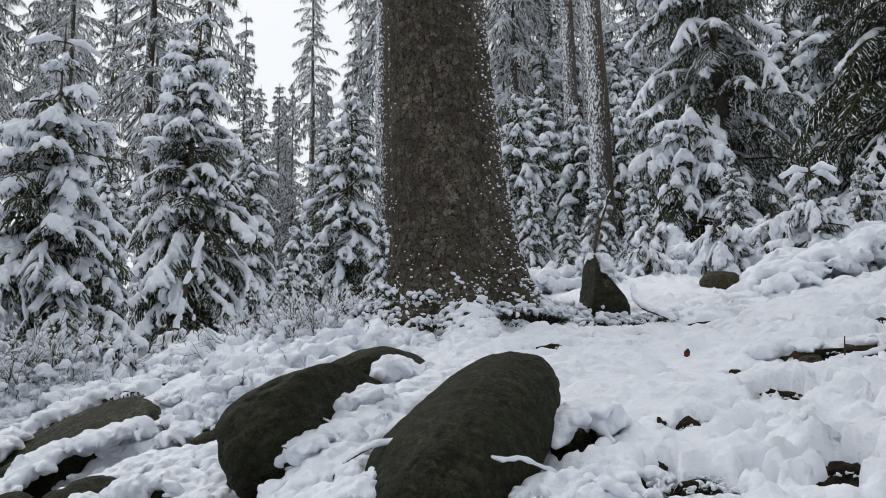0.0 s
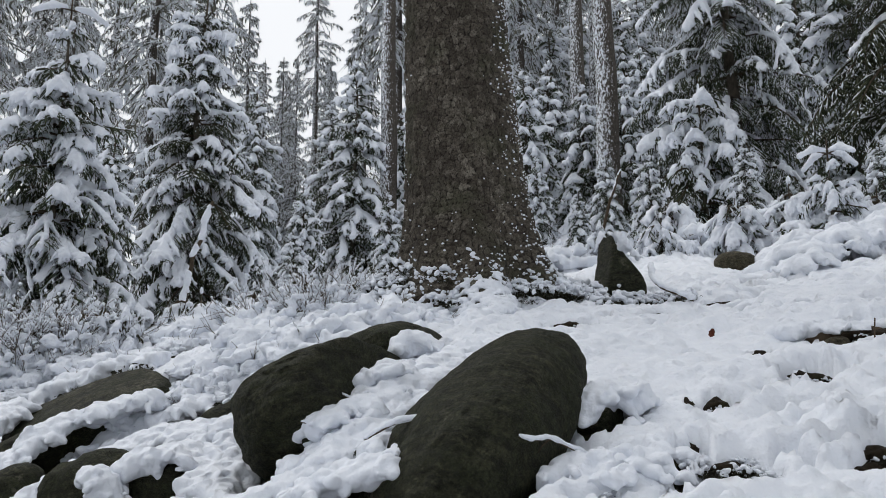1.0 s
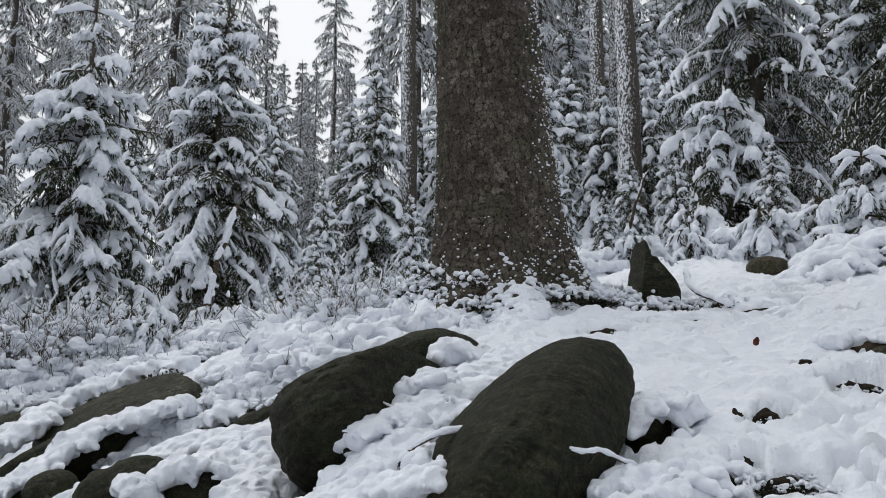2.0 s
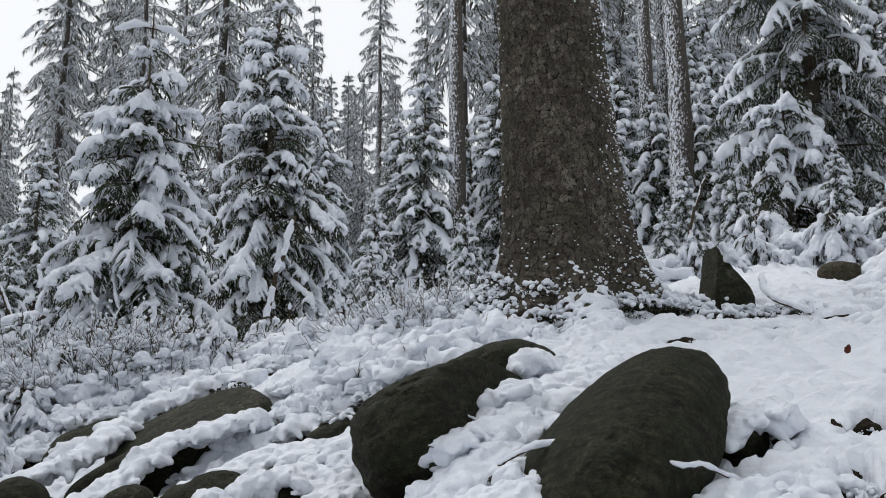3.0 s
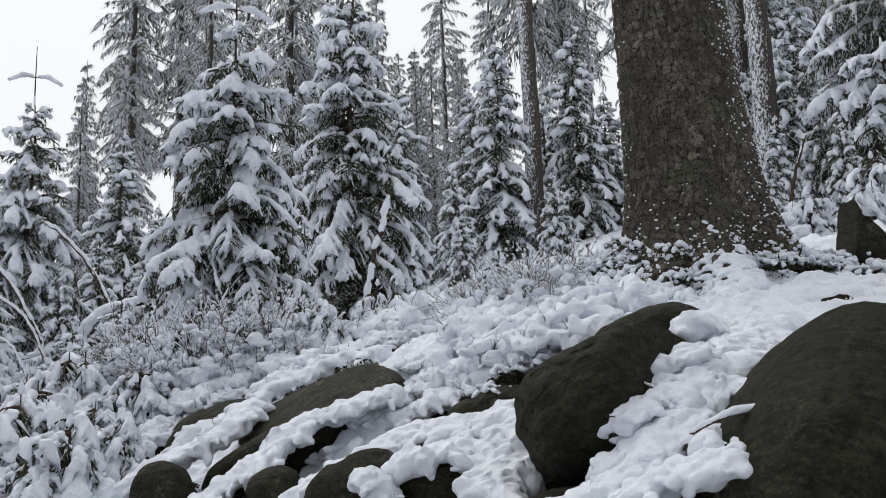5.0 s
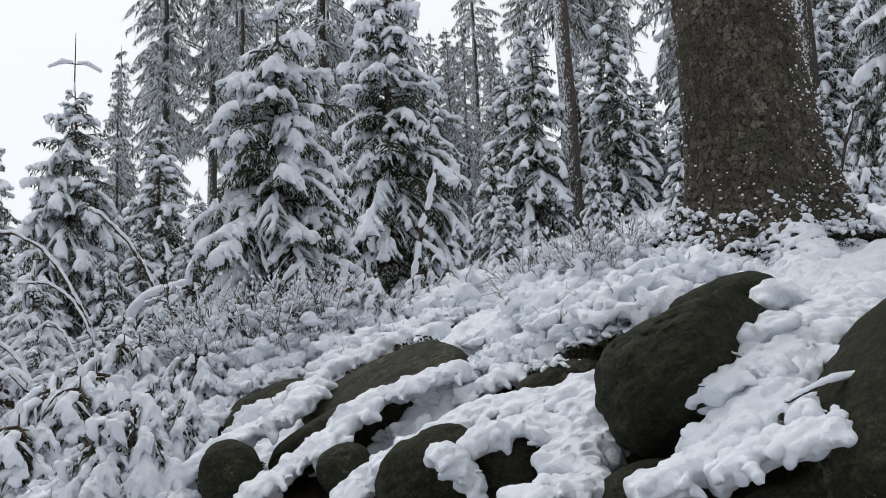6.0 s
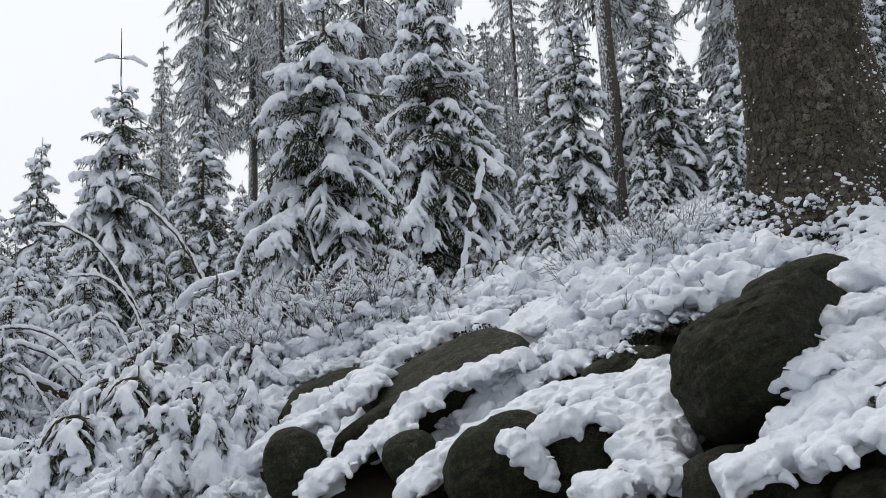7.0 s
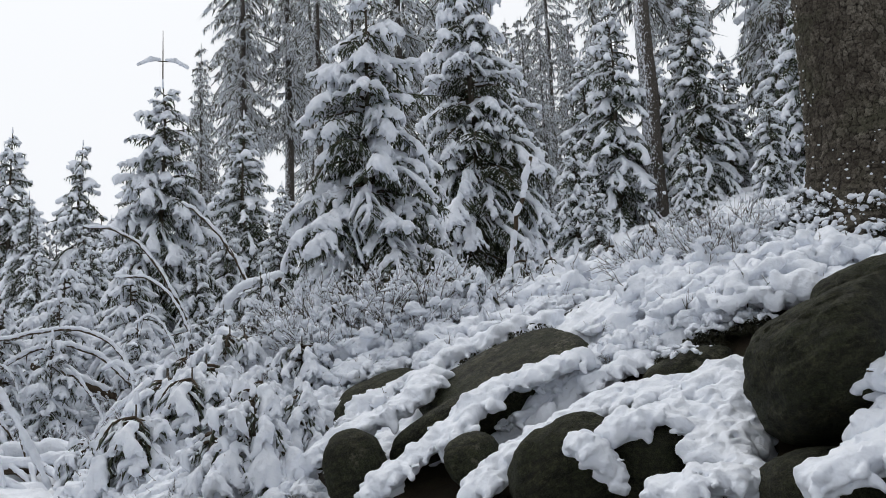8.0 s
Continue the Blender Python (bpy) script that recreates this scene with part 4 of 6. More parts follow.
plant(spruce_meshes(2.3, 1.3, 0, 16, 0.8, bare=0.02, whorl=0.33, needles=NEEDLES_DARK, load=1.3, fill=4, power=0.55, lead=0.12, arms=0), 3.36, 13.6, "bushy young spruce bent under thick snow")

MID = [spruce_meshes(h, w, 1, s, 0.8, needles=NEEDLES_MID, whorl=wh, load=1.2) for h, w, s, wh in ((6.0, 1.8, 21, 0.42), (6.4, 1.5, 22, 0.44), (4.2, 1.4, 23, 0.34))]
young = [(2.6, 27.0, 2, 1.2), (3.3, 33.0, 0, 1.3), (4.3, 25.0, 2, 1.0), (5.4, 31.0, 1, 1.2), (2.0, 34.0, 1, 1.3), (6.6, 34.0, 0, 1.4), (4.6, 36.0, 1, 1.4), (-10.98, 22.0, 0, 0.85), (-4.78, 23.6, 1, 0.86), (-2.5, 25.0, 0, 1.0), (-0.55, 25.6, 1, 0.95), (0.25, 28.0, 0, 0.68), (1.6, 22.5, 2, 1.0), (-6.6, 26.0, 2, 1.0),
         (-8.3, 24.0, 1, 0.8), (-13.5, 27.0, 0, 0.8), (3.4, 26.0, 2, 1.0), (2.3, 29.0, 1, 0.8), (6.2, 22.0, 0, 1.1), (7.8, 19.0, 1, 1.2), (-12.3, 18.0, 2, 0.6), (1.5, 18.5, 2, 0.45), (0.6, 20.0, 2, 0.5), (2.4, 16.0, 2, 0.4),
         (-5.9, 20.0, 2, 0.7), (-7.4, 19.0, 2, 0.62), (-3.2, 21.0, 2, 0.6), (-10.0, 19.0, 2, 0.6), (-9.6, 27.0, 0, 0.9), (-12.0, 24.0, 1, 0.7), (-15.5, 24.0, 2, 0.7), (-15.0, 20.0, 2, 0.6), (-17.5, 27.0, 0, 0.6), (-6.0, 29.0, 1, 0.9), (-3.6, 29.0, 0, 0.9), (-1.5, 29.5, 2, 1.1), (1.4, 26.0, 2, 0.9), (5.2, 27.0, 0, 0.9), (4.6, 20.0, 2, 0.8), (3.5, 18.0, 2, 0.5), (8.5, 24.0, 1, 1.1), (10.5, 21.0, 0, 1.2), (-19.5, 22.0, 2, 0.7), (-18.0, 18.0, 2, 0.5),
         (-11.0, 15.5, 2, 0.5), (-12.6, 14.2, 2, 0.42), (-13.8, 16.5, 0, 0.42), (-10.6, 13.0, 2, 0.36), (-11.6, 11.8, 2, 0.36), (-15.0, 14.5, 2, 0.42), (-16.5, 16.0, 0, 0.4), (-20.0, 27.0, 1, 0.6), (-22.5, 30.0, 0, 0.7), (-24.0, 25.0, 2, 0.8), (-8.4, 14.6, 2, 0.45), (-7.0, 16.5, 2, 0.5), (-5.8, 12.6, 2, 0.3), (-7.0, 12.0, 2, 0.26), (-9.0, 19.5, 0, 0.5), (-8.2, 17.4, 0, 0.42), (-10.2, 17.0, 2, 0.5), (-11.9, 17.2, 2, 0.55), (-13.2, 19.0, 0, 0.5), (-6.6, 14.6, 2, 0.42), (-20.5, 30.0, 0, 1.1), (-23.2, 30.0, 0, 1.27), (-19.0, 30.5, 1, 0.85), (-21.7, 29.0, 0, 0.85), (-17.6, 33.0, 1, 1.0)]
for i, (x, y, k, s) in enumerate(young):
    plant(MID[k], x, y, "snow-covered young spruce in the undergrowth", 77 * i, s, group="young spruces behind")


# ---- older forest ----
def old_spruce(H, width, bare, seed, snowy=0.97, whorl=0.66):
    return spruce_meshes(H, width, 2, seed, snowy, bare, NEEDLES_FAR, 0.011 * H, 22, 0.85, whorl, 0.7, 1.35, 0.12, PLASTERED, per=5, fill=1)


OLD = [old_spruce(24, 2.5, 0.30, 31), old_spruce(21, 2.3, 0.18, 32), old_spruce(15, 2.1, 0.04, 33), old_spruce(27, 2.5, 0.45, 34, 0.85, 0.8)]
HEIGHT = (24, 21, 15, 27)
elder = [(-1.68, 25.0, 3, 0.8), (3.31, 21.5, 3, 0.92), (3.7, 29.0, 3, 0.9), (4.75, 32.0, 3, 1.0), (-7.02, 50.0, 3, 0.72), (-18.3, 38.0, 0, 0.95), (-17.3, 40.5, 0, 0.9), (-16.1, 30.0, 2, 0.6), (-9.5, 45.0, 2, 0.95), (-13.1, 24.0, 2, 0.47), (-14.9, 30.0, 2, 0.45), (-6.3, 36.0, 2, 0.62), (-5.3, 33.0, 2, 0.54), (-7.3, 42.0, 2, 0.75), (-5.0, 40.0, 2, 0.66)]
for i, (x, y, k, s) in enumerate(elder):
    if k == 2 and -0.205 < x / y < -0.098:
        s = min(s, (1.5 + 0.42 * y - hill(x, y)) / 15)
    plant(OLD[k], x, y, "tall old spruce dusted with snow", 59 * i, s, group="old spruces")
rng = np.random.default_rng(5)
for row, (y0, step) in enumerate(((31, 4.6), (38, 4.8), (47, 5.2), (58, 5.6), (74, 7.0))):
    for x0 in np.arange(-0.78 * y0, 0.62 * y0, step):
        x, y = x0 + rng.uniform(-1.3, 1.3), y0 + rng.uniform(-2.5, 2.5)
        b = (x + 0.5) / y
        roof = 0.27 if b < -0.47 else 0.44 if -0.205 < b < -0.098 else 9.0
        tall = min(rng.uniform(17, 25), 1.5 + roof * y * rng.uniform(0.85, 1.0) - hill(x, y))
        if tall < 3:
            continue
        k = 2 if tall < 17 else int(rng.choice([0, 1, 3]))
        plant(OLD[k], x, y, "spruce of the snowy wood behind", rng.uniform(0, 360), tall / HEIGHT[k], group="wood behind")


UNSEEN_RING = [old_spruce(24, 2.6, 0.25, 37, 0.85, 1.2), old_spruce(21, 2.5, 0.15, 38, 0.85, 1.2)]
# unseen wood added on the other sides of the clearing to block skylight
for i, (x, y, k) in enumerate(((-3.5, -6, 0), (2.0, -5.5, 1), (5.5, -3, 0), (8.0, 1.5, 1), (9.0, 6.0, 0), (-7.5, -4, 1), (-10.5, 0.5, 0), (-13.0, 5.0, 1), (-17.0, 9.0, 0), (0, -12, 0), (-6, -12, 1), (6, -10, 0), (-12, -8, 0), (12, -4, 1),
                               (-17, -1, 1), (13, 3, 0), (13.5, 9, 1), (-21, 6, 0), (0, -20, 1), (-9, -19, 0), (9, -18, 1), (-19, -12, 1), (18, -8, 0), (18, 4, 0))):
    plant(UNSEEN_RING[k], x, y, "unseen old spruce added around the clearing to block skylight", 83 * i, 1.0, group="old spruces")
# crown above the view, added to the great trunk to hold back skylight
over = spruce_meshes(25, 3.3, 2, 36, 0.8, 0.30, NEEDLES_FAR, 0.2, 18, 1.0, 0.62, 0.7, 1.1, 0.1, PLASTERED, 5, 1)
for key in ("crown", "snow_load"):
    part(key, over[key], GREAT, kind="stuff")


# ---- shrubs ----
def shrub_meshes(seed, size=0.30, stems=9, frost=0.3):
    rng = np.random.default_rng(seed)
    wood, sleeves, caps = Soup(), Soup(), []
    for _ in range(stems):
        a, r0 = rng.uniform(0, 2 * np.pi), size * 0.55 * math.sqrt(rng.random())
        p = np.array([r0 * math.cos(a), r0 * math.sin(a), -0.04])
        d = np.array([math.cos(a) * rng.uniform(0.2, 1.1), math.sin(a) * rng.uniform(0.2, 1.1), 1.0])
        ln = size * rng.uniform(0.5, 0.95)
        n = 5
        line = [p]
        for i in range(n - 1):
            d = d + rng.normal(0, 0.22, 3)
            d /= np.linalg.norm(d)
            line.append(line[-1] + d * ln / (n - 1))
        line = np.array(line)
        wood.add(*tube(line, np.linspace(0.0036, 0.0013, n), 3))
        for _ in range(4 if size < 0.5 else 7):
            t = rng.uniform(0.3, 0.95) * (n - 1)
            i = int(t)
            s = line[i] + (line[min(i + 1, n - 1)] - line[i]) * (t - i)
            dirn = line[min(i + 1, n - 1)] - line[max(i - 1, 0)]
            e = s + (dirn / (np.linalg.norm(dirn) + 1e-9) * 0.9 + rng.normal(0, 0.65, 3) + np.array([0, 0, 0.2])) * size * 0.15
            wood.add(*tube(np.array([s, (s + e) / 2 + rng.normal(0, 0.006, 3), e]), [0.0020, 0.0016, 0.0010], 3))
            if rng.random() < frost:
                q = s + (e - s) * np.array([[0.15], [0.4], [0.7], [0.95]]) + rng.normal(0, 0.002, (4, 3)) + [0, 0, 0.003]
                sleeves.add(*tube(q, np.array([0.002, 0.0055, 0.005, 0.002]) * rng.uniform(0.7, 1.5), 4))
            if size > 0.5 and rng.random() < 0.6:
                dn = (e - s) / (np.linalg.norm(e - s) + 1e-9) * np.array([1, 1, 0.4]) * rng.uniform(0.02, 0.05)
                sleeves.add(*tube(np.array([e - dn, e - 0.4 * dn + [0, 0, 0.006], e + 0.2 * dn + [0, 0, 0.002]]), np.array([0.004, 0.012, 0.005]) * rng.uniform(0.7, 1.6), 5))
        if rng.random() < frost:
            i = int(rng.integers(1, n - 1))
            q = line[i] + (line[i + 1] - line[i]) * np.array([[0.0], [0.3], [0.65], [1.0]]) + rng.normal(0, 0.002, (4, 3)) + [0, 0, 0.004]
            sleeves.add(*tube(q, np.array([0.003, 0.006, 0.005, 0.002]) * rng.uniform(0.7, 1.5), 4))
    for _ in range(58 if size < 0.5 else 62):
        a, r0 = rng.uniform(0, 2 * np.pi), size * 0.95 * math.sqrt(rng.random())
        c = np.array([r0 * math.cos(a), r0 * math.sin(a), rng.uniform(0.05, 0.62) * size * (1 - 0.7 * (r0 / size) ** 2)])
        d = rng.normal(0, 0.034, 3) * np.array([1, 1, 0.3])
        r = rng.uniform(0.022, 0.052) if size < 0.5 else rng.uniform(0.016, 0.045)
        caps.append((*(c - d), *(c + d), r, r * rng.uniform(0.6, 1.0)))
        if rng.random() < 0.5:
            e = c + rng.normal(0, 1.6, 3) * r * np.array([1, 1, 0.3]) - np.array([0, 0, r * 0.9])
            caps.append((*c, *e, r * 0.6, r * 0.35))
    v, q = snow_lump(caps, 0.0175, 0.007, 0.024, seed, 16)
    sleeves.add(v, None, q)
    return {"brushwood": wood.mesh("brushwood", STEM), "snow_load": sleeves.mesh("snow_load", SNOW)}


SHRUBS = [shrub_meshes(40 + i) for i in range(4)] + [shrub_meshes(50, 0.62, 54, 0.32), shrub_meshes(51, 0.62, 58, 0.32)]


def shrub(k, x, y, turn, s, label="snow-laden bilberry shrub with thin bare twigs", group="bilberry shrubs"):
    ob = empty("shrub", x, y, hill(x, y) + 0.04, turn)
    ob.scale = (s, s, s)
    for key, me in SHRUBS[k].items():
        part(key, me, ob, kind="stuff")
    tagged(ob, label, "shrub", group)


rng = np.random.default_rng(9)
for i in range(60):
    x, y = rng.uniform(-3.2, 4.6), rng.uniform(7.6, 13.5)
    if x > 0.3 and y < 8.2 + 0.25 * x:
        continue
    shrub(int(rng.integers(4)), x, y, rng.uniform(0, 360), rng.uniform(0.8, 1.5), "low snowy shrub behind the great trunk", "undergrowth shrubs")
rng = np.random.default_rng(8)
for i in range(95):
    t = rng.random()
    x = -5.2 + 5.0 * t
    y = rng.uniform(6.6, 9.2) if x < -1.3 else rng.uniform(5.2, 7.2)
    if x > -1.3 and y > 6.1 and x > -0.75:
        continue
    if -2.9 < x < -1.5 and y < 6.9:
        continue
    shrub(int(rng.integers(4)), x, y, rng.uniform(0, 360), rng.uniform(0.6, 1.05))
for x, y, k, s in ((-3.75, 8.35, 4, 1.1), (-3.4, 8.55, 5, 1.1), (-4.1, 8.5, 5, 1.05), (-3.1, 8.4, 4, 0.95), (-3.6, 8.9, 4, 1.1), (-4.4, 8.9, 4, 1.1), (-3.85, 8.05, 5, 0.8), (-3.3, 8.1, 4, 0.8), (-0.95, 6.6, 5, 0.7), (-1.2, 6.9, 4, 0.75), (-0.8, 7.1, 5, 0.75)):
    shrub(k, x, y, 90 * x, s, "tall frosted bilberry bush with many twigs")


# ---- heath tufts ----
def heath_meshes(seed):
    """A low tuft of dark bilberry and moss leaves with nubs of snow."""
    rng = np.random.default_rng(seed)
    leaves, nubs = Soup(), []
    for _ in range(520):
        a, r = rng.uniform(0, 2 * np.pi), 0.16 * math.sqrt(rng.random())
        c = np.array([r * math.cos(a), r * math.sin(a), rng.uniform(0, 0.10) * (1 - r / 0.2)])
        d, e = rng.normal(0, 0.0065, 3), rng.normal(0, 0.0045, 3)
        leaves.add(c + np.array([-d, e, d, -e]), None, [(0, 1, 2, 3)])
    for _ in range(26):
        a, r = rng.uniform(0, 2 * np.pi), 0.17 * math.sqrt(rng.random())
        c = np.array([r * math.cos(a), r * math.sin(a), 0.115 - 2.4 * r * r + rng.uniform(-0.02, 0.01)])
        nubs.append((*c, *(c + rng.normal(0, 0.024, 3) * np.array([1, 1, 0.4])), rng.uniform(0.007, 0.020), rng.uniform(0.006, 0.018)))
    v, q = snow_lump(nubs, 0.0085, 0.006, 0.012, seed, 24)
    return {"foliage": leaves.mesh("foliage", MOSS, False), "snow_load": mesh_of("snow_load", v, q, SNOW)}


HEATH = [heath_meshes(70 + i) for i in range(3)]


def heath(x, y, z, turn, s, k, bare=False):
    ob = empty("heath_tuft", x, y, z, turn)
    ob.scale = (s, s, s)
    for key, me in HEATH[k].items():
        if not (bare and key == "snow_load"):
            part(key, me, ob, kind="stuff")
    # Bare tufts are added to darken the hollows under snow.
    tagged(ob, "dark bare heath tuft standing in for shade under snow" if bare else "dark heath tuft capped with bits of snow", "plant", "heath tufts")


def clod(x, y, w, d, h, seed):
    """A low dark clod of litter and stone, added as the shaded hollow in a gap of the snow."""
    dv, df = ICO[3]
    v = dv * (1 + 0.35 * fbm(dv * 2.2 + seed, 3, seed))[:, None] * np.array([w, d, h])
    ob = new("clod", mesh_of("clod", v, df, SOIL))
    ob.location = (x, y, hill(x, y) + 0.15 * h)
    tagged(ob, "dark clod of earth and litter added as shade in a snow gap", "clod", "clods in the snow")


for i, (hx, hy, hl, hw) in enumerate(HOLES):
    if hx > 0.25:
        # Clods and small tufts stand in for the shade under each gap's lip.
        clod(hx, hy + 0.05, hl * 0.7, max(0.035, hw * 0.6), 0.036, i)
        for j in range(1 + int(hl / 0.1)):
            t = (j + 0.5) / (1 + int(hl / 0.1)) * 2 - 1
            heath(hx + 0.75 * t * hl, hy + 0.03, hill(hx, hy) + 0.004, 77 * (i + j), 0.26 + 0.05 * ((i + j) % 3), (i + j) % 3)


# ---- snow lying on the rocks and between them ----
def drift(label, spine, seed, fringe=14, h=0.0145, size=(0.022, 0.048), spread=0.10, name="snow_drift", reach=0.09, under=False):
    """A drift along a spine (x, y, z of its crest, radius), with lumps and hanging fingers round its edge."""
    rng = np.random.default_rng(seed)
    P = np.array(spine, float)
    prims = []
    for a, b in zip(P[:-1], P[1:]):
        prims.append((a[0], a[1], a[2] - a[3] * 1.0, b[0], b[1], b[2] - b[3] * 1.0, a[3] * 0.62, b[3] * 0.62))
        for _ in range(fringe):
            t = rng.random()
            c = a + (b - a) * t
            r, g = c[3] * 1.25 * math.sqrt(rng.random()), rng.uniform(0, 2 * np.pi)
            s = c[:3] + np.array([r * math.cos(g), r * math.sin(g), -0.45 * c[3] - 0.45 * r * r / c[3] - rng.uniform(0, 0.02)])
            e = s + np.array([rng.normal(0, 0.025), rng.normal(0, 0.025), rng.normal(-0.01, 0.012)])
            prims.append((*s, *e, rng.uniform(*size), rng.uniform(*size)))
        for _ in range(fringe // 2):
            c = a + (b - a) * rng.random()
            g = rng.uniform(0, 2 * np.pi)
            o = np.array([math.cos(g), -abs(math.sin(g)) * 0.9 + 0.1, 0]) * (c[3] + rng.uniform(0, spread) * 0.4)
            s = c[:3] + o + np.array([0, 0, -c[3] * 0.9 - rng.uniform(0, 0.03)])
            e = s + o / (np.linalg.norm(o) + 1e-6) * rng.uniform(0.01, reach) + np.array([0, -0.01, -rng.uniform(0.01, reach)])
            prims.append((*s, *e, rng.uniform(size[0] * 0.7, size[1] * 0.7), size[0] * rng.uniform(0.5, 0.9)))
    v, q = snow_lump(prims, h, 0.007, 0.018, seed, 13.0)
    c = v.mean(0)
    ob = new(name, mesh_of(name, v - c, q, SNOW))
    ob.location = c
    # Dark tufts in front and below stand in for the drift's shaded hollow.
    if under:
        for q in P:
            heath(q[0] + rng.normal(0, 0.05), q[1] - q[3] * 0.7, q[2] - q[3] * 1.9 - 0.05, rng.uniform(0, 360), rng.uniform(0.9, 1.4), int(rng.integers(3)), True)
    return tagged(ob, label, "snow")


def ribbon(label, spine, seed, lobes=1.0, h=0.0108, size=(0.010, 0.029), drop=0.5, fingers=10, dense=1.3, under=False, name="snow_drift"):
    """A crumbly blanket of snow along a spine (x, y, z of its top, half width), ragged and fingered at the edges."""
    rng = np.random.default_rng(seed)
    P = np.array(spine, float)
    run = np.concatenate([[0], np.cumsum(np.linalg.norm(np.diff(P[:, :3], axis=0), axis=1))])
    area = (np.diff(run) * (P[1:, 3] + P[:-1, 3])).sum()
    n = int(dense * area / 0.0011)
    s = rng.uniform(0, run[-1], n)
    u = rng.uniform(-1, 1, n)

    def place(s, u):
        c = np.stack([np.interp(s, run, P[:, k]) for k in range(4)], -1)
        e = np.stack([np.interp(s + 0.02, run, P[:, k]) - np.interp(s - 0.02, run, P[:, k]) for k in range(2)], -1)
        e /= np.linalg.norm(e, axis=1)[:, None] + 1e-9
        q = np.stack([s * 7, np.sign(u) * 5, np.zeros_like(s)], -1)
        w = c[:, 3] * (0.85 + lobes * 0.5 * fbm(q, 2, seed))
        end = np.clip(np.minimum(s, run[-1] - s) / (c[:, 3] * 0.8), 0.15, 1)
        off = u * w * np.sqrt(end)
        return np.stack([c[:, 0] - e[:, 1] * off, c[:, 1] + e[:, 0] * off, c[:, 2] - drop * u * u * c[:, 3] - 0.3 * c[:, 3] * (1 - end)], -1), np.stack([-e[:, 1], e[:, 0]], -1) * np.sign(u)[:, None]

    p, out = place(s, u)
    prims = []
    for i in range(n):
        r = rng.uniform(*size) * (1.15 - 0.3 * abs(u[i]))
        d = rng.normal(0, 0.014, 3) * np.array([1, 1, 0.35])
        top = p[i] + [0, 0, -r - abs(rng.normal(0, 0.007))]
        prims.append((*(top - d), *(top + d), r, r * rng.uniform(0.7, 1.0)))
        if abs(u[i]) < 0.8 and i % 2:
            low = p[i] - [0, 0, 0.056]
            prims.append((*low, *(low + d), 0.039, 0.039))
    # fingers, and crumbs beyond them, all along both edges
    for _ in range(int(fingers * 2 + run[-1] * 70)):
        s0, u0 = rng.uniform(0, run[-1], 1), np.array([rng.choice([-1.0, 1.0])])
        q, o = place(s0, u0 * rng.uniform(0.8, 1.0))
        at = q[0] - [0, 0, rng.uniform(0.008, 0.024)]
        step = np.array([o[0, 0] + rng.normal(0, 0.5), o[0, 1] + rng.normal(0, 0.5), -rng.uniform(0.1, 1.1)])
        r = rng.uniform(0.012, 0.026)
        for _ in range(int(rng.integers(1, 5))):
            nxt = at + step * r * rng.uniform(0.7, 1.3)
            prims.append((*at, *nxt, r, r * 0.9))
            at, r = nxt, r * rng.uniform(0.72, 0.98)
            step = step + rng.normal(0, 0.3, 3)
    if P[:, 1].max() < 4.3:
        h = min(h, 0.0082)
    v, q = snow_lump(prims, h, 0.0055, 0.016, seed, 15.0)
    c = v.mean(0)
    ob = new(name, mesh_of(name, v - c, q, SNOW))
    ob.location = c
    # Dark tufts below the blanket serve as the shade under it.
    if under:
        for q in P[::3]:
            heath(q[0] + rng.normal(0, 0.05), q[1] - q[3] * 0.3, q[2] - 0.22, rng.uniform(0, 360), rng.uniform(0.6, 0.85), int(rng.integers(3)), True)
    return tagged(ob, label, "snow")


ribbon("tongue of snow lying between two large boulders", [(0.12, 5.02, 2.19, 0.20), (0.04, 4.66, 2.09, 0.16), (-0.14, 4.34, 1.98, 0.15), (-0.32, 4.02, 1.86, 0.17), (-0.40, 3.84, 1.74, 0.16)], 1, 1.5, 0.0095, fingers=36, drop=0.35)
ribbon("lower tongue of snow between two large boulders", [(-0.38, 3.88, 1.76, 0.15), (-0.49, 3.72, 1.62, 0.13), (-0.62, 3.63, 1.51, 0.085), (-0.72, 3.60, 1.455, 0.06), (-0.85, 3.58, 1.41, 0.045)], 75, 1.5, fingers=36, drop=0.35)
for i, lobe in enumerate(([(-0.25, 4.22, 1.93, 0.06), (-0.34, 4.12, 1.92, 0.05), (-0.44, 4.04, 1.89, 0.03)], [(-0.36, 3.98, 1.80, 0.06), (-0.48, 3.88, 1.755, 0.05), (-0.60, 3.81, 1.70, 0.025)],
                          [(-0.42, 3.88, 1.69, 0.06), (-0.53, 3.81, 1.63, 0.05), (-0.61, 3.77, 1.58, 0.03)], [(-0.46, 3.80, 1.62, 0.06), (-0.58, 3.74, 1.57, 0.05), (-0.68, 3.70, 1.54, 0.03)])):
    ribbon("lobe of snow hanging over the rounded boulder", lobe, 70 + i, 1.6, 0.009, (0.010, 0.024), 0.6, 12, 1.5)
ribbon("rounded cap of snow on a stone beside the boulder", [(-0.35, 4.53, 2.05, 0.035), (-0.30, 4.52, 2.09, 0.055), (-0.23, 4.53, 2.09, 0.06), (-0.16, 4.57, 2.05, 0.045)], 2, 0.4, 0.0085, (0.012, 0.024), 0.5, 8, 2.0)
heath(-0.27, 4.54, 1.98, 20, 0.42, 1, True)
heath(-0.20, 4.55, 1.95, 80, 0.42, 2, True)
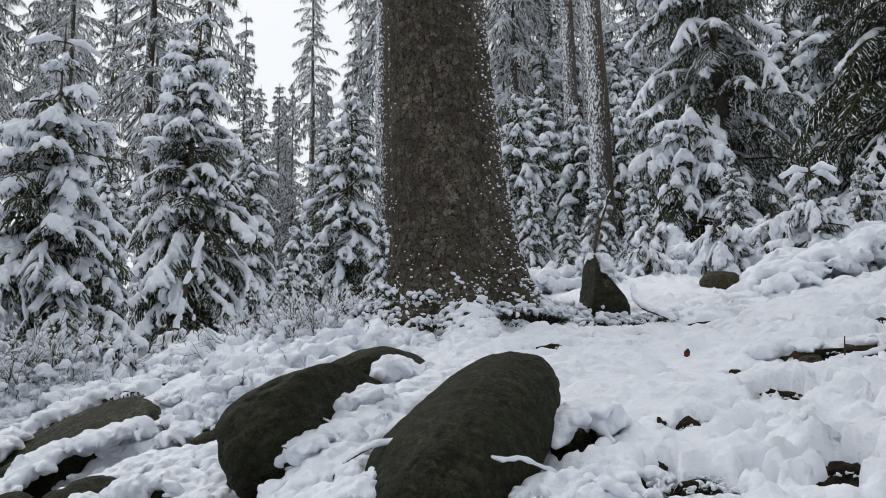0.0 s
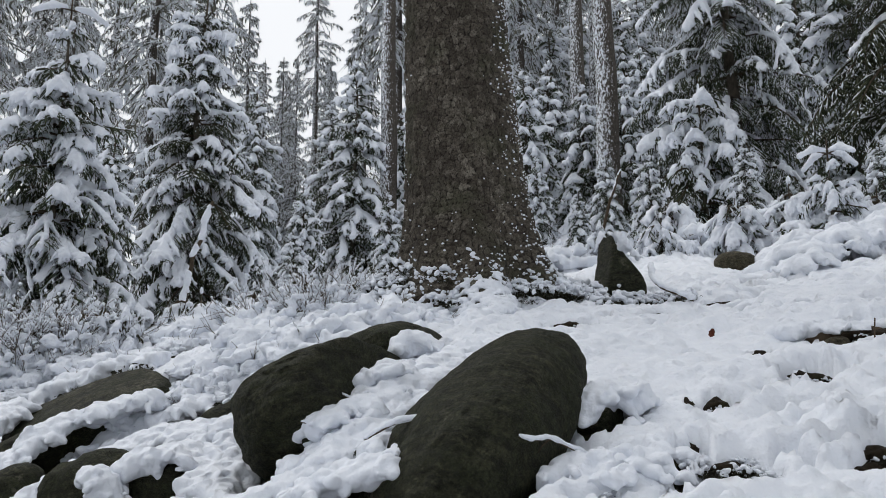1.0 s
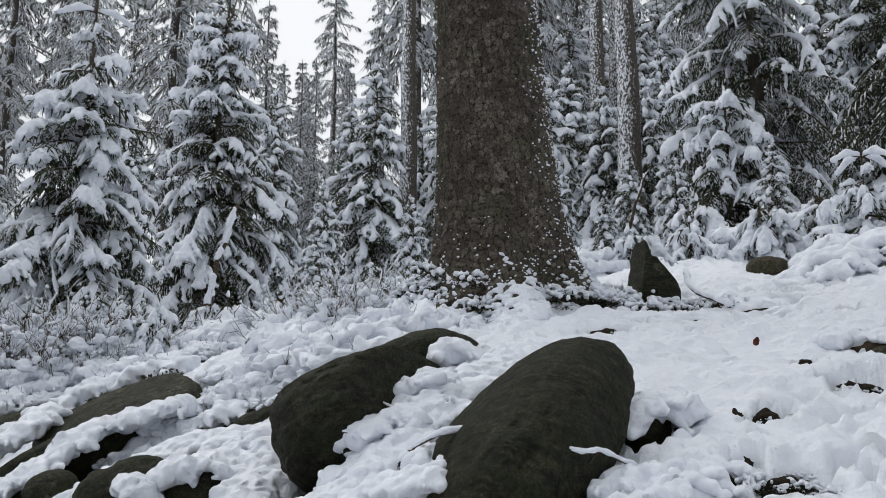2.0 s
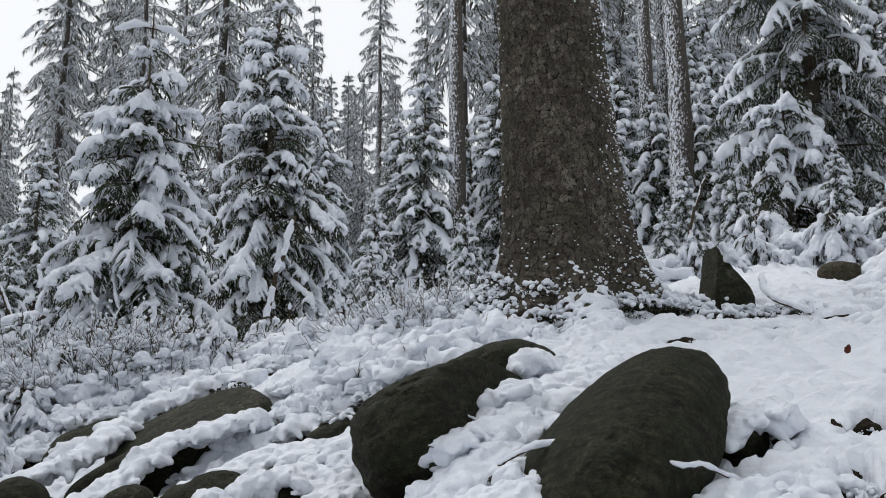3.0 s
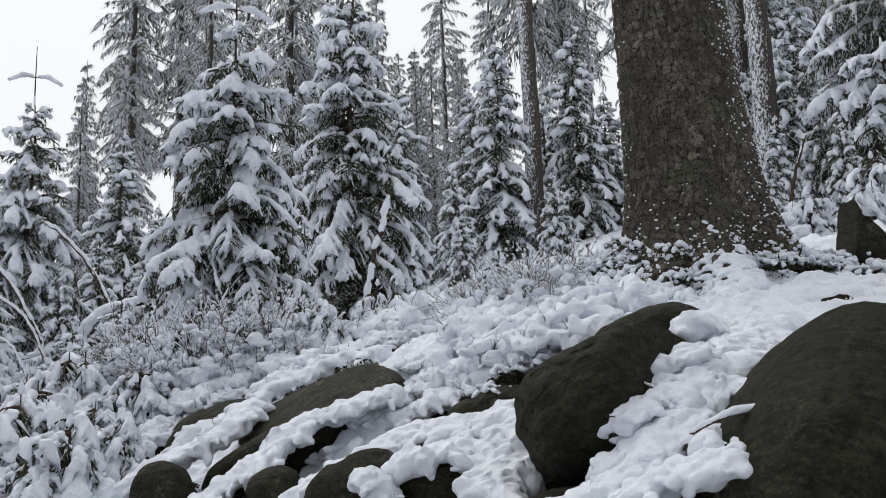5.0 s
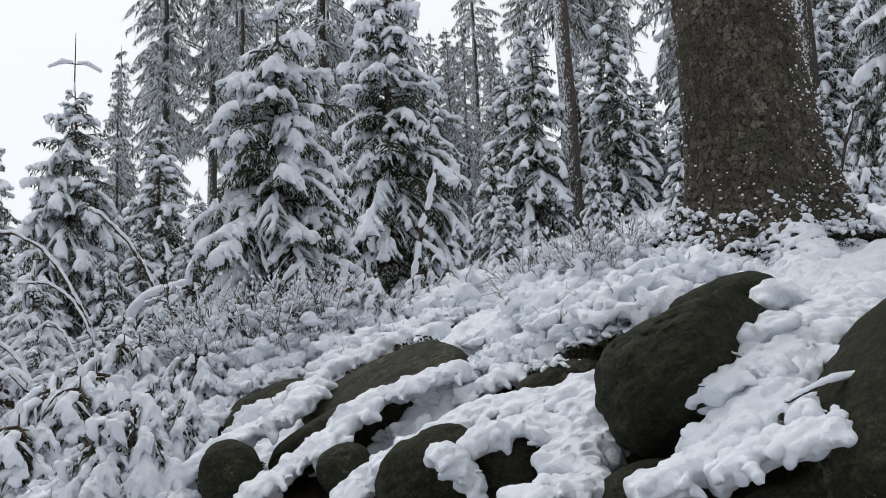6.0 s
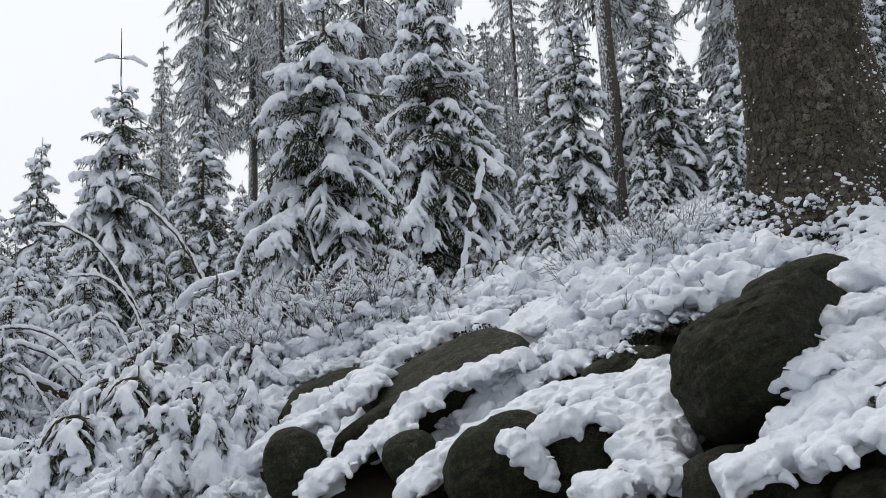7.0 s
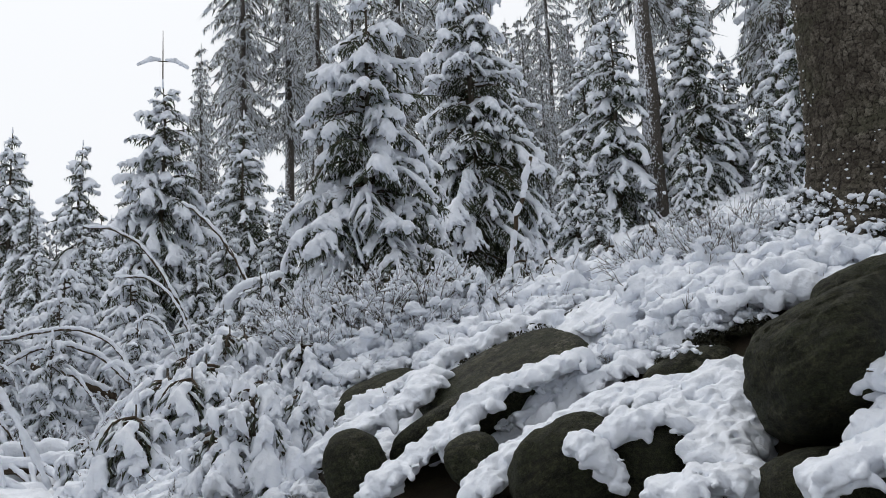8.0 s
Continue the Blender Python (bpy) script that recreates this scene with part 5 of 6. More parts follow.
ribbon("rounded cap of snow on a stone beside the boulder", [(0.33, 3.72, 1.785, 0.07), (0.40, 3.75, 1.81, 0.09), (0.48, 3.80, 1.82, 0.10), (0.58, 3.9, 1.84, 0.08)], 3, 0.6, 0.010, (0.012, 0.028), 0.5, 14, 1.4)
ribbon("strip of snow lying along a stone below the slab", [(-1.66, 5.56, 1.95, 0.07), (-1.89, 5.48, 1.87, 0.10), (-2.06, 5.40, 1.81, 0.11), (-2.17, 5.34, 1.74, 0.10), (-2.27, 5.28, 1.63, 0.09), (-2.38, 5.18, 1.53, 0.09), (-2.52, 5.08, 1.43, 0.08), (-2.64, 5.0, 1.34, 0.07)], 4, 1.1, fingers=30)
ribbon("drift of snow running down over dark blocks", [(-1.10, 5.10, 1.78, 0.15), (-1.30, 5.08, 1.75, 0.16), (-1.47, 5.05, 1.72, 0.16), (-1.60, 5.02, 1.67, 0.15), (-1.74, 4.97, 1.60, 0.13), (-1.86, 4.92, 1.54, 0.11), (-1.98, 4.86, 1.46, 0.10), (-2.10, 4.78, 1.36, 0.09)], 5, 1.4, fingers=34, under=True)
ribbon("drift of snow curving down beside the large boulder", [(-0.95, 4.95, 1.85, 0.13), (-1.04, 4.78, 1.75, 0.15), (-1.06, 4.62, 1.64, 0.10), (-1.05, 4.45, 1.54, 0.075), (-1.02, 4.28, 1.45, 0.06), (-0.94, 4.12, 1.38, 0.05)], 6, 1.4, fingers=30)
ribbon("band of snow over two dark blocks", [(-1.10, 4.66, 1.60, 0.09), (-1.26, 4.62, 1.635, 0.08), (-1.40, 4.56, 1.61, 0.06), (-1.48, 4.50, 1.565, 0.035)], 74, 1.2, 0.009, (0.010, 0.024), 0.5, 14)
ribbon("heap of snow among dark stones", [(-2.56, 5.95, 1.93, 0.05), (-2.56, 5.75, 1.83, 0.06), (-2.65, 5.65, 1.74, 0.07), (-2.80, 5.60, 1.66, 0.07), (-2.94, 5.55, 1.59, 0.08), (-3.10, 5.5, 1.51, 0.09)], 8, 1.3, fingers=26, under=True)
ribbon("lacy patch of snow clinging to a dark block", [(-1.61, 4.45, 1.53, 0.03), (-1.54, 4.44, 1.51, 0.04), (-1.48, 4.43, 1.45, 0.028), (-1.46, 4.42, 1.38, 0.015)], 9, 1.8, 0.0085, (0.008, 0.017), 0.3, 12, 2.2)
ribbon("low bank of snow at the foot of the boulder", [(-1.34, 4.18, 1.35, 0.06), (-1.15, 4.13, 1.40, 0.085), (-0.98, 4.10, 1.40, 0.06)], 10, 0.8, fingers=10)
ribbon("bank of snow below the boulders", [(-0.62, 3.56, 1.46, 0.06), (-0.50, 3.53, 1.52, 0.08), (-0.40, 3.50, 1.55, 0.09), (-0.28, 3.44, 1.57, 0.08)], 11, 1.3, fingers=18)
drift("snow heaped over shrubs beside the slab", [(-2.60, 6.42, 2.02, 0.07), (-2.46, 6.45, 2.09, 0.08), (-2.30, 6.48, 2.15, 0.09), (-2.12, 6.5, 2.22, 0.09), (-1.95, 6.5, 2.27, 0.08)], 12, 20, under=True)
ribbon("snow heaped over twigs beside the boulder", [(0.62, 3.46, 1.64, 0.13), (0.50, 3.38, 1.60, 0.14), (0.38, 3.32, 1.56, 0.12), (0.27, 3.30, 1.52, 0.08)], 13, 1.5, 0.011, (0.011, 0.026), 0.4, 22, 0.55)
BUSH = [spruce_meshes(0.62 + 0.08 * k, 0.52, 0, 80 + k, 0.97, 0.05, NEEDLES_FROST, 0.012, 10, 1.15, 0.15, 0.5, 1.15, 0.05, None, 7, 3, joined=True) for k in range(3)]
rng = np.random.default_rng(90)
for i in range(46):
    x, y = rng.uniform(-5.9, -3.0), rng.uniform(5.5, 8.6)
    if abs(x + 3.25 - (7.36 - y) * 0.325) < 0.5 and y < 7.7 or math.hypot(x + 3.95, y - 6.55) < 0.42 or math.hypot(x + 3.72, y - 7.25) < 0.32 or y < 5.6 - 0.9 * (x + 3.2) - 0.5 or x > -3.3 and y < 6.1:
        continue
    plant(BUSH[i % 3], x, y, "low bush bowed flat under lumps of snow", 67 * i, rng.uniform(0.65, 1.05), -0.06, "snowed bushes", "bush")
for i, (x, y, sc) in enumerate(((-2.75, 8.3, 0.8), (-2.2, 8.6, 0.8), (-1.7, 8.3, 0.7), (-3.2, 9.1, 0.9), (-2.5, 9.3, 0.9), (-1.4, 9.0, 0.8), (-0.9, 8.4, 0.7), (1.9, 9.6, 0.8), (2.5, 9.2, 0.9), (3.0, 8.9, 1.0), (3.5, 8.5, 1.0), (3.9, 8.2, 1.0), (1.3, 9.4, 0.8), (3.2, 9.8, 1.1), (2.2, 10.6, 1.0), (4.2, 9.2, 1.2))):
    plant(BUSH[i % 3], x, y, "low bush bowed flat under lumps of snow", 101 * i, sc, -0.05, "snowed bushes", "bush")


drift("thin cap of snow on the edge of the pointed stone", [(0.98, 6.60, 3.02, 0.022), (1.04, 6.58, 2.95, 0.024), (1.10, 6.56, 2.86, 0.02)], 61, 6, 0.010, (0.008, 0.016), 0.02, reach=0.02)


for i, (x0, y0, x1, y1, w, up) in enumerate(((-1.25, 5.85, -1.95, 5.75, 0.17, 0.13), (-1.35, 5.55, -2.05, 5.62, 0.13, 0.12), (-0.70, 5.55, -1.25, 5.72, 0.14, 0.15), (-0.35, 5.0, -0.85, 5.05, 0.15, 0.11), (-1.5, 6.2, -0.8, 6.05, 0.2, 0.14), (-2.9, 5.75, -2.45, 5.75, 0.12, 0.11),
                                            (-0.3, 5.45, -0.75, 5.75, 0.16, 0.11), (-1.3, 4.05, -1.75, 4.1, 0.09, 0.06), (-2.0, 4.6, -2.5, 4.65, 0.12, 0.08), (-2.5, 4.9, -3.0, 4.95, 0.14, 0.1))):
    xs, ys = np.linspace(x0, x1, 4), np.linspace(y0, y1, 4)
    ribbon("low blanket of crumbly snow over heath", [(a, c, hill(a, c) + up, w) for a, c in zip(xs, ys)], 400 + i, 1.5, 0.0125, (0.013, 0.034), 0.4, 12, 0.9)


# ---- sticks, fallen branches and arched saplings ----
def stick(label, line, r0, r1, snow=0.0, seed=0, name="branch", dashes=False, side=0):
    """A branch along a line, with snow along its upper side and a few side twigs."""
    rng = np.random.default_rng(seed)
    P = np.array(line, float)
    t = np.linspace(0, len(P) - 1, (len(P) - 1) * 5 + 1)
    # smooth through the given points
    pts = np.stack([np.interp(t, np.arange(len(P)), P[:, k]) for k in range(3)], -1)
    for _ in range(3):
        pts[1:-1] = (pts[:-2] + 2 * pts[1:-1] + pts[2:]) / 4
    pts += rng.normal(0, r0 * 0.25, pts.shape)
    base = pts[0].copy()
    thing = empty(name, *base)
    rr = np.linspace(r0, r1, len(pts))
    part("wood", mesh_of("wood", *(lambda v, a, b: (v - base, [a, b]))(*tube(pts, rr, 8)), TWIG), thing)
    for _ in range(side):
        i = int(rng.integers(2, len(pts) - 2))
        d = rng.normal(0, 1, 3) + np.array([0, 0, 0.4])
        d /= np.linalg.norm(d)
        tw = pts[i] + d * np.linspace(0, rng.uniform(3, 14) * r0, 4)[:, None] + np.array([0, 0, -0.04]) * np.linspace(0, 1, 4)[:, None] ** 2
        part("twig", mesh_of("twig", *(lambda v, a, b: (v - base, [a, b]))(*tube(tw, np.linspace(r1 * 0.8, 0.0015, 4), 5)), TWIG), thing)
    if snow:
        prims = []
        for i in range(len(pts) - 1):
            if dashes and rng.random() < 0.35:
                continue
            s = snow * rng.uniform(0.75, 1.15)
            prims.append((*(pts[i] + [0, 0, rr[i] + s * 0.35]), *(pts[i + 1] + [0, 0, rr[i + 1] + s * 0.35]), s, s * rng.uniform(0.8, 1.1)))
        v, q = snow_lump(prims, max(0.0045, snow * 0.48), snow * 0.35, snow * 0.28, seed, 0.30 / snow)
        part("snow_ridge", mesh_of("snow_ridge", v - base, q, SNOW), thing)
    return tagged(thing, label, "branch")


stick("thin broken stick leaning upright, speckled with snow", [(-2.88, 10.3, 2.75), (-2.78, 10.3, 3.34), (-2.67, 10.3, 3.80), (-2.55, 10.3, 4.22)], 0.026, 0.018, 0.032, 1, dashes=True)
stick("dark leaning stick beside the pointed stone", [(1.64, 12.3, 3.75), (1.78, 12.3, 4.47), (1.90, 12.3, 4.85), (1.99, 12.3, 5.1)], 0.022, 0.013, 0.012, 2, dashes=True)
stick("dark fallen stick resting on snow", [(-2.25, 9.5, 2.78), (-2.01, 9.6, 2.93), (-1.78, 9.6, 3.03)], 0.026, 0.018, 0.014, 3, dashes=True)
stick("bent bare sapling stem lined with snow", [(-6.78, 13.3, 2.6), (-6.95, 13.3, 3.69), (-7.28, 13.3, 4.27), (-7.75, 13.3, 4.78), (-7.95, 13.3, 4.88)], 0.03, 0.014, 0.022, 4, side=5)
stick("arched branch thickly covered with snow", [(-7.10, 12.6, 2.8), (-6.95, 12.6, 3.3), (-6.72, 12.6, 3.49), (-6.45, 12.6, 3.53), (-6.2, 12.6, 3.6)], 0.03, 0.03, 0.05, 5)
stick("arched bare stem lined with snow", [(-6.90, 11.8, 2.2), (-7.09, 11.8, 3.08), (-7.44, 11.8, 3.67), (-7.75, 11.8, 4.05), (-8.11, 11.8, 4.26), (-8.51, 11.8, 4.32)], 0.026, 0.010, 0.02, 6, side=8)
stick("thin arched stem lined with snow", [(-6.8, 11.7, 2.2), (-7.0, 11.7, 2.9), (-7.25, 11.7, 3.35), (-7.6, 11.7, 3.6), (-8.0, 11.7, 3.62)], 0.02, 0.008, 0.018, 16, side=6)
stick("low arched branch covered with snow", [(-7.05, 10.6, 1.7), (-7.11, 10.6, 2.4), (-7.42, 10.6, 2.74), (-7.85, 10.6, 2.88), (-8.35, 10.6, 2.86), (-8.85, 10.6, 2.79)], 0.018, 0.012, 0.022, 7, side=3)
stick("low arched branch covered with snow", [(-7.2, 10.8, 2.2), (-7.6, 10.8, 2.55), (-8.0, 10.8, 2.72), (-8.5, 10.8, 2.7), (-8.9, 10.8, 2.5)], 0.02, 0.014, 0.028, 17, side=2)
stick("fallen dark branch with snow along its top", [(-8.6, 11.0, 2.54), (-8.1, 11.0, 2.34), (-7.66, 11.0, 2.15), (-7.2, 11.0, 1.95)], 0.05, 0.045, 0.035, 8, side=5)
stick("fallen log buried under a thick rounded band of snow", [(-8.3, 9.7, 1.42), (-7.6, 9.6, 1.46), (-7.16, 9.6, 1.48), (-6.6, 9.6, 1.53)], 0.06, 0.05, 0.075, 9)
stick("curved fallen branch under a thick rounded band of snow", [(-8.0, 9.2, 1.38), (-7.32, 9.2, 1.39), (-6.84, 9.2, 1.43), (-6.66, 9.2, 1.33), (-6.6, 9.2, 0.95)], 0.045, 0.035, 0.06, 10)
for i, (x, run, low) in enumerate(((-7.55, 0.55, 0.96), (-7.32, 0.30, 1.10), (-7.22, 0.75, 0.92), (-6.95, 0.42, 1.02))):
    stick("thin branch slanting down from the fallen log, snow on top", [(x, 9.15, 1.40), (x + 0.45 * run, 9.08 - 0.05 * i, 1.27), (x + run, 8.95 - 0.12 * i, low)], 0.02, 0.012, 0.024 + 0.004 * i, 30 + i, side=2)
stick("forked twig coated with snow reaching over the boulder", [(-0.40, 3.66, 1.60), (-0.33, 3.57, 1.64), (-0.26, 3.54, 1.665), (-0.20, 3.54, 1.668), (-0.145, 3.54, 1.645)], 0.005, 0.003, 0.009, 11)
ribbon("crumbs of snow hanging at the foot of the boulder", [(-0.36, 3.60, 1.63, 0.06), (-0.29, 3.54, 1.60, 0.06), (-0.22, 3.52, 1.57, 0.05), (-0.18, 3.52, 1.50, 0.035)], 64, 1.5, 0.009, (0.008, 0.02), 0.4, 8, 1.6)
stick("short twig coated with snow", [(-0.44, 3.92, 1.74), (-0.53, 3.98, 1.79), (-0.57, 4.00, 1.83)], 0.004, 0.003, 0.005, 12)
stick("short twig coated with snow", [(-0.48, 3.83, 1.68), (-0.58, 3.80, 1.665), (-0.64, 3.79, 1.67)], 0.004, 0.003, 0.0055, 13)
stick("bent twig coated with snow beside the boulder", [(0.32, 3.38, 1.55), (0.25, 3.36, 1.575), (0.20, 3.34, 1.60), (0.15, 3.33, 1.59), (0.11, 3.33, 1.60)], 0.004, 0.003, 0.0075, 14, side=2)
ribbon("crumbs of snow hanging beside the boulder", [(0.36, 3.42, 1.57, 0.05), (0.28, 3.37, 1.55, 0.05), (0.19, 3.35, 1.52, 0.03)], 65, 1.5, 0.009, (0.007, 0.018), 0.4, 8, 1.6)

stick("thin curved branch coated with snow", [(1.13, 6.30, 2.72), (1.11, 6.22, 2.64), (1.14, 6.12, 2.56), (1.24, 6.02, 2.50), (1.30, 5.97, 2.46)], 0.010, 0.008, 0.016, 18)
stick("thin dead stalk standing in snow", [(1.62, 4.3, 1.88), (1.64, 4.3, 2.11)], 0.005, 0.003, 0.0, 19)
stick("rotten log half hidden in a gap of the snow", [(1.52, 4.80, 2.08), (1.78, 4.76, 2.09), (2.25, 4.76, 2.14)], 0.06, 0.06, 0.0, 20, name="log")
ribbon("snow lying along a rotten log", [(1.40, 4.84, 2.17, 0.06), (1.78, 4.80, 2.17, 0.07), (2.30, 4.80, 2.23, 0.08)], 63, 0.6, 0.011, (0.012, 0.025), 0.4, 12)
stick("thin root coated with snow before the log", [(1.62, 4.42, 2.02), (1.76, 4.40, 2.03), (1.88, 4.42, 2.07), (1.93, 4.5, 2.17)], 0.008, 0.006, 0.012, 21)

# dead leaf on the snow
lv = np.array([(0.02 * math.cos(a) * (1.3 if k % 2 else 1.0), 0.006 * math.sin(2 * a), 0.032 * math.sin(a)) for k, a in enumerate(np.linspace(0, 2 * np.pi, 14, endpoint=False))])
lv = np.concatenate([lv + [0, 0.001, 0], lv - [0, 0.001, 0]])
lf = [np.array([(k, (k + 1) % 14, 14 + (k + 1) % 14, 14 + k) for k in range(14)])] + [np.array([(0, k, k + 1) for k in range(1, 13)] + [(14, 14 + k + 1, 14 + k) for k in range(1, 13)])]
leaf = new("leaf", mesh_of("leaf", lv, lf, LEAF))
leaf.matrix_basis = pose(1.035, 4.56, 2.085, 10, 20, 15)
leaf.scale = (0.62, 0.62, 0.62)
tagged(leaf, "small reddish-brown dead leaf stuck in snow", "leaf")

SAPLING = [spruce_meshes(2.0, 0.85, 0, 90 + k, 0.95, 0.04, NEEDLES_FROST, 0.02, 25, 0.8, 0.22, 0.8, 1.0, 0.12, None, 6, 3, joined=True) for k in range(2)]
# tangle of thin snow-lined branches on the lower slope
rng = np.random.default_rng(95)
for i in range(44):
    x, y = rng.uniform(-9.6, -5.4), rng.uniform(8.6, 12.5)
    z, d, up = hill(x, y), rng.choice([-1.0, 1.0], p=[0.7, 0.3]), rng.uniform(0.35, 1.3)
    run = rng.uniform(0.3, 1.1) * d
    line = [(x + run * t, y + rng.normal(0, 0.06), z + up * math.sin(min(t * 2.0, 1.9)) - 0.1 * t) for t in np.linspace(0, 1, 5)]
    stick("thin bent branch lined with snow", line, rng.uniform(0.008, 0.018), 0.004, rng.uniform(0.014, 0.034), 200 + i, side=int(rng.integers(2, 6)))

for i, (x, y, sc) in enumerate(((-7.4, 11.2, 0.34), (-8.0, 10.4, 0.36), (-6.6, 10.9, 0.28), (-8.6, 11.6, 0.42), (-6.3, 12.2, 0.36), (-9.4, 12.4, 0.4), (-6.3, 9.6, 0.2))):
    plant(SAPLING[i % 2], x, y, "small spruce sapling bent with snow", 71 * i, 2.1 * sc, -0.05, "saplings", lean=(0, 8 * math.sin(3 * i)))
# bare tufts added to fill the gaps by the boulders with dark
for i, (x, y, z) in enumerate(((-0.30, 3.55, 1.50), (-0.34, 3.62, 1.55), (-0.26, 3.50, 1.44), (-0.22, 3.58, 1.50), (0.20, 3.42, 1.36), (0.28, 3.40, 1.38), (0.12, 3.45, 1.34), (-0.42, 3.96, 1.62), (-0.36, 4.02, 1.66))):
    heath(x, y, z, 50 * i, 0.6, i % 3, True)
# small snowy spruces
plant(SAPLING[0], -5.55, 9.6, "little spruce sapling nearly buried in snow", 30, 0.5, 0.1, "saplings")
plant(SAPLING[0], -8.1, 12.2, "small spruce sapling bent with snow", 130, 1.0, 0.0, "saplings")
plant(SAPLING[1], -9.2, 11.2, "small spruce sapling bent with snow", 200, 0.85, 0.0, "saplings")
plant(SAPLING[0], -8.9, 9.9, "small spruce sapling bent with snow", 250, 0.85, -0.1, "saplings")
plant(SAPLING[1], -9.6, 13.0, "small spruce sapling bent with snow", 20, 1.0, 0.0, "saplings")
plant(spruce_meshes(1.25, 0.85, 0, 17, 0.95, bare=0.02, whorl=0.24, load=1.2, per=6, fill=2, lead=0.3, arms=4, power=0.7), 2.96, 8.1, "little spruce sapling with snow-coated leader", 80, 0.72, -0.05, "saplings")
for i, (x, y, z) in enumerate(((2.35, 7.3, 3.12), (2.75, 7.45, 3.28), (3.15, 7.5, 3.42), (3.55, 7.6, 3.5), (2.6, 7.9, 3.35), (3.3, 8.1, 3.6))):
    ribbon("heap of snow over a low spruce bush", [(x - 0.28, y + 0.05, z - 0.14, 0.2), (x, y, z - 0.02, 0.26), (x + 0.28, y, z + 0.02, 0.22)], 300 + i, 1.6, 0.02, (0.022, 0.058), 0.9, 24, 0.55, True)
plant(MID[2], 2.25, 11.8, "low spruce bush under snow", 160, 0.3, 0.0, "saplings")
plant(MID[2], 3.3, 11.5, "low spruce bush under snow", 10, 0.3, 0.0, "saplings")
plant(MID[2], 1.3, 11.0, "low spruce bush under snow", 300, 0.22, 0.0, "saplings")
plant(MID[2], 3.6, 8.6, "low spruce bush under snow", 210, 0.24, 0.0, "saplings")
plant(MID[2], -2.2, 13.5, "low spruce bush under snow", 100, 0.3, 0.0, "saplings")
plant(MID[2], -1.0, 14.5, "low spruce bush under snow", 190, 0.36, 0.0, "saplings")
plant(MID[2], -6.2, 14.5, "low spruce bush under snow", 290, 0.36, 0.0, "saplings")


# ---- heath round the trunk ----
rng = np.random.default_rng(77)
for i in range(34):
    a = radians(rng.uniform(-172, 5))
    r = rng.uniform(0.50, 0.78)
    if radians(-95) < a < radians(-68):
        continue
    x, y = 0.05 + r * math.cos(a), 6.62 + r * 0.92 * math.sin(a)
    heath(x, y, hill(x, y) + 0.05 + 0.35 * max(0, 0.62 - r), rng.uniform(0, 360), rng.uniform(0.6, 1.0), i % 3)
for i in range(48):
    left_side = rng.random() < 0.75
    a = radians(rng.uniform(-178, -100) if left_side else rng.uniform(-60, -25))
    up = abs(rng.normal(0, 0.15 if left_side else 0.06))
    r = 0.62 - 0.42 * min(up, 0.30)
    x, y = 0.03 + r * math.cos(a), 6.62 + r * math.sin(a)
    heath(x, y, hill(0.03 + 0.62 * math.cos(a), 6.62 + 0.62 * math.sin(a)) + 0.03 + up, rng.uniform(0, 360), rng.uniform(0.45, 0.8), i % 3)
# tufts, most of them bare, make the shaded cavity beside the boulder
for i in range(16):
    x, y = rng.uniform(-1.25, -0.82), rng.uniform(5.30, 5.52)
    heath(x, y, hill(x, y) + 0.02, rng.uniform(0, 360), rng.uniform(0.45, 0.8), i % 3, i % 3 > 0)
# mostly bare tufts added as a dark hollow on the lower slope
for i in range(22):
    x, y = rng.uniform(-4.2, -3.6), rng.uniform(6.45, 6.75)
    heath(x, y, hill(x, y) + 0.03, rng.uniform(0, 360), rng.uniform(0.8, 1.3), i % 3, i % 4 > 0)
for i in range(30):
    x, y = rng.normal(0.58, 0.24), rng.normal(3.32, 0.16)
    heath(x, y, hill(x, y) - 0.005, rng.uniform(0, 360), rng.uniform(0.28, 0.5), i % 3)
for i in range(14):
    x, y = rng.uniform(-4.8, -1.2), rng.uniform(6.4, 8.2)
    heath(x, y, hill(x, y) + 0.03, rng.uniform(0, 360), rng.uniform(0.8, 1.3), i % 3)
for i in range(14):
    x, y = rng.uniform(-0.45, 0.0), rng.uniform(5.85, 6.2)
    heath(x, y, hill(x, y) + 0.04, rng.uniform(0, 360), rng.uniform(0.4, 0.8), i % 3)
for i in range(12):
    x, y = rng.uniform(0.62, 1.35), rng.uniform(6.28, 6.5)
    heath(x, y, hill(x, y) + 0.02, rng.uniform(0, 360), rng.uniform(0.35, 0.7), i % 3)
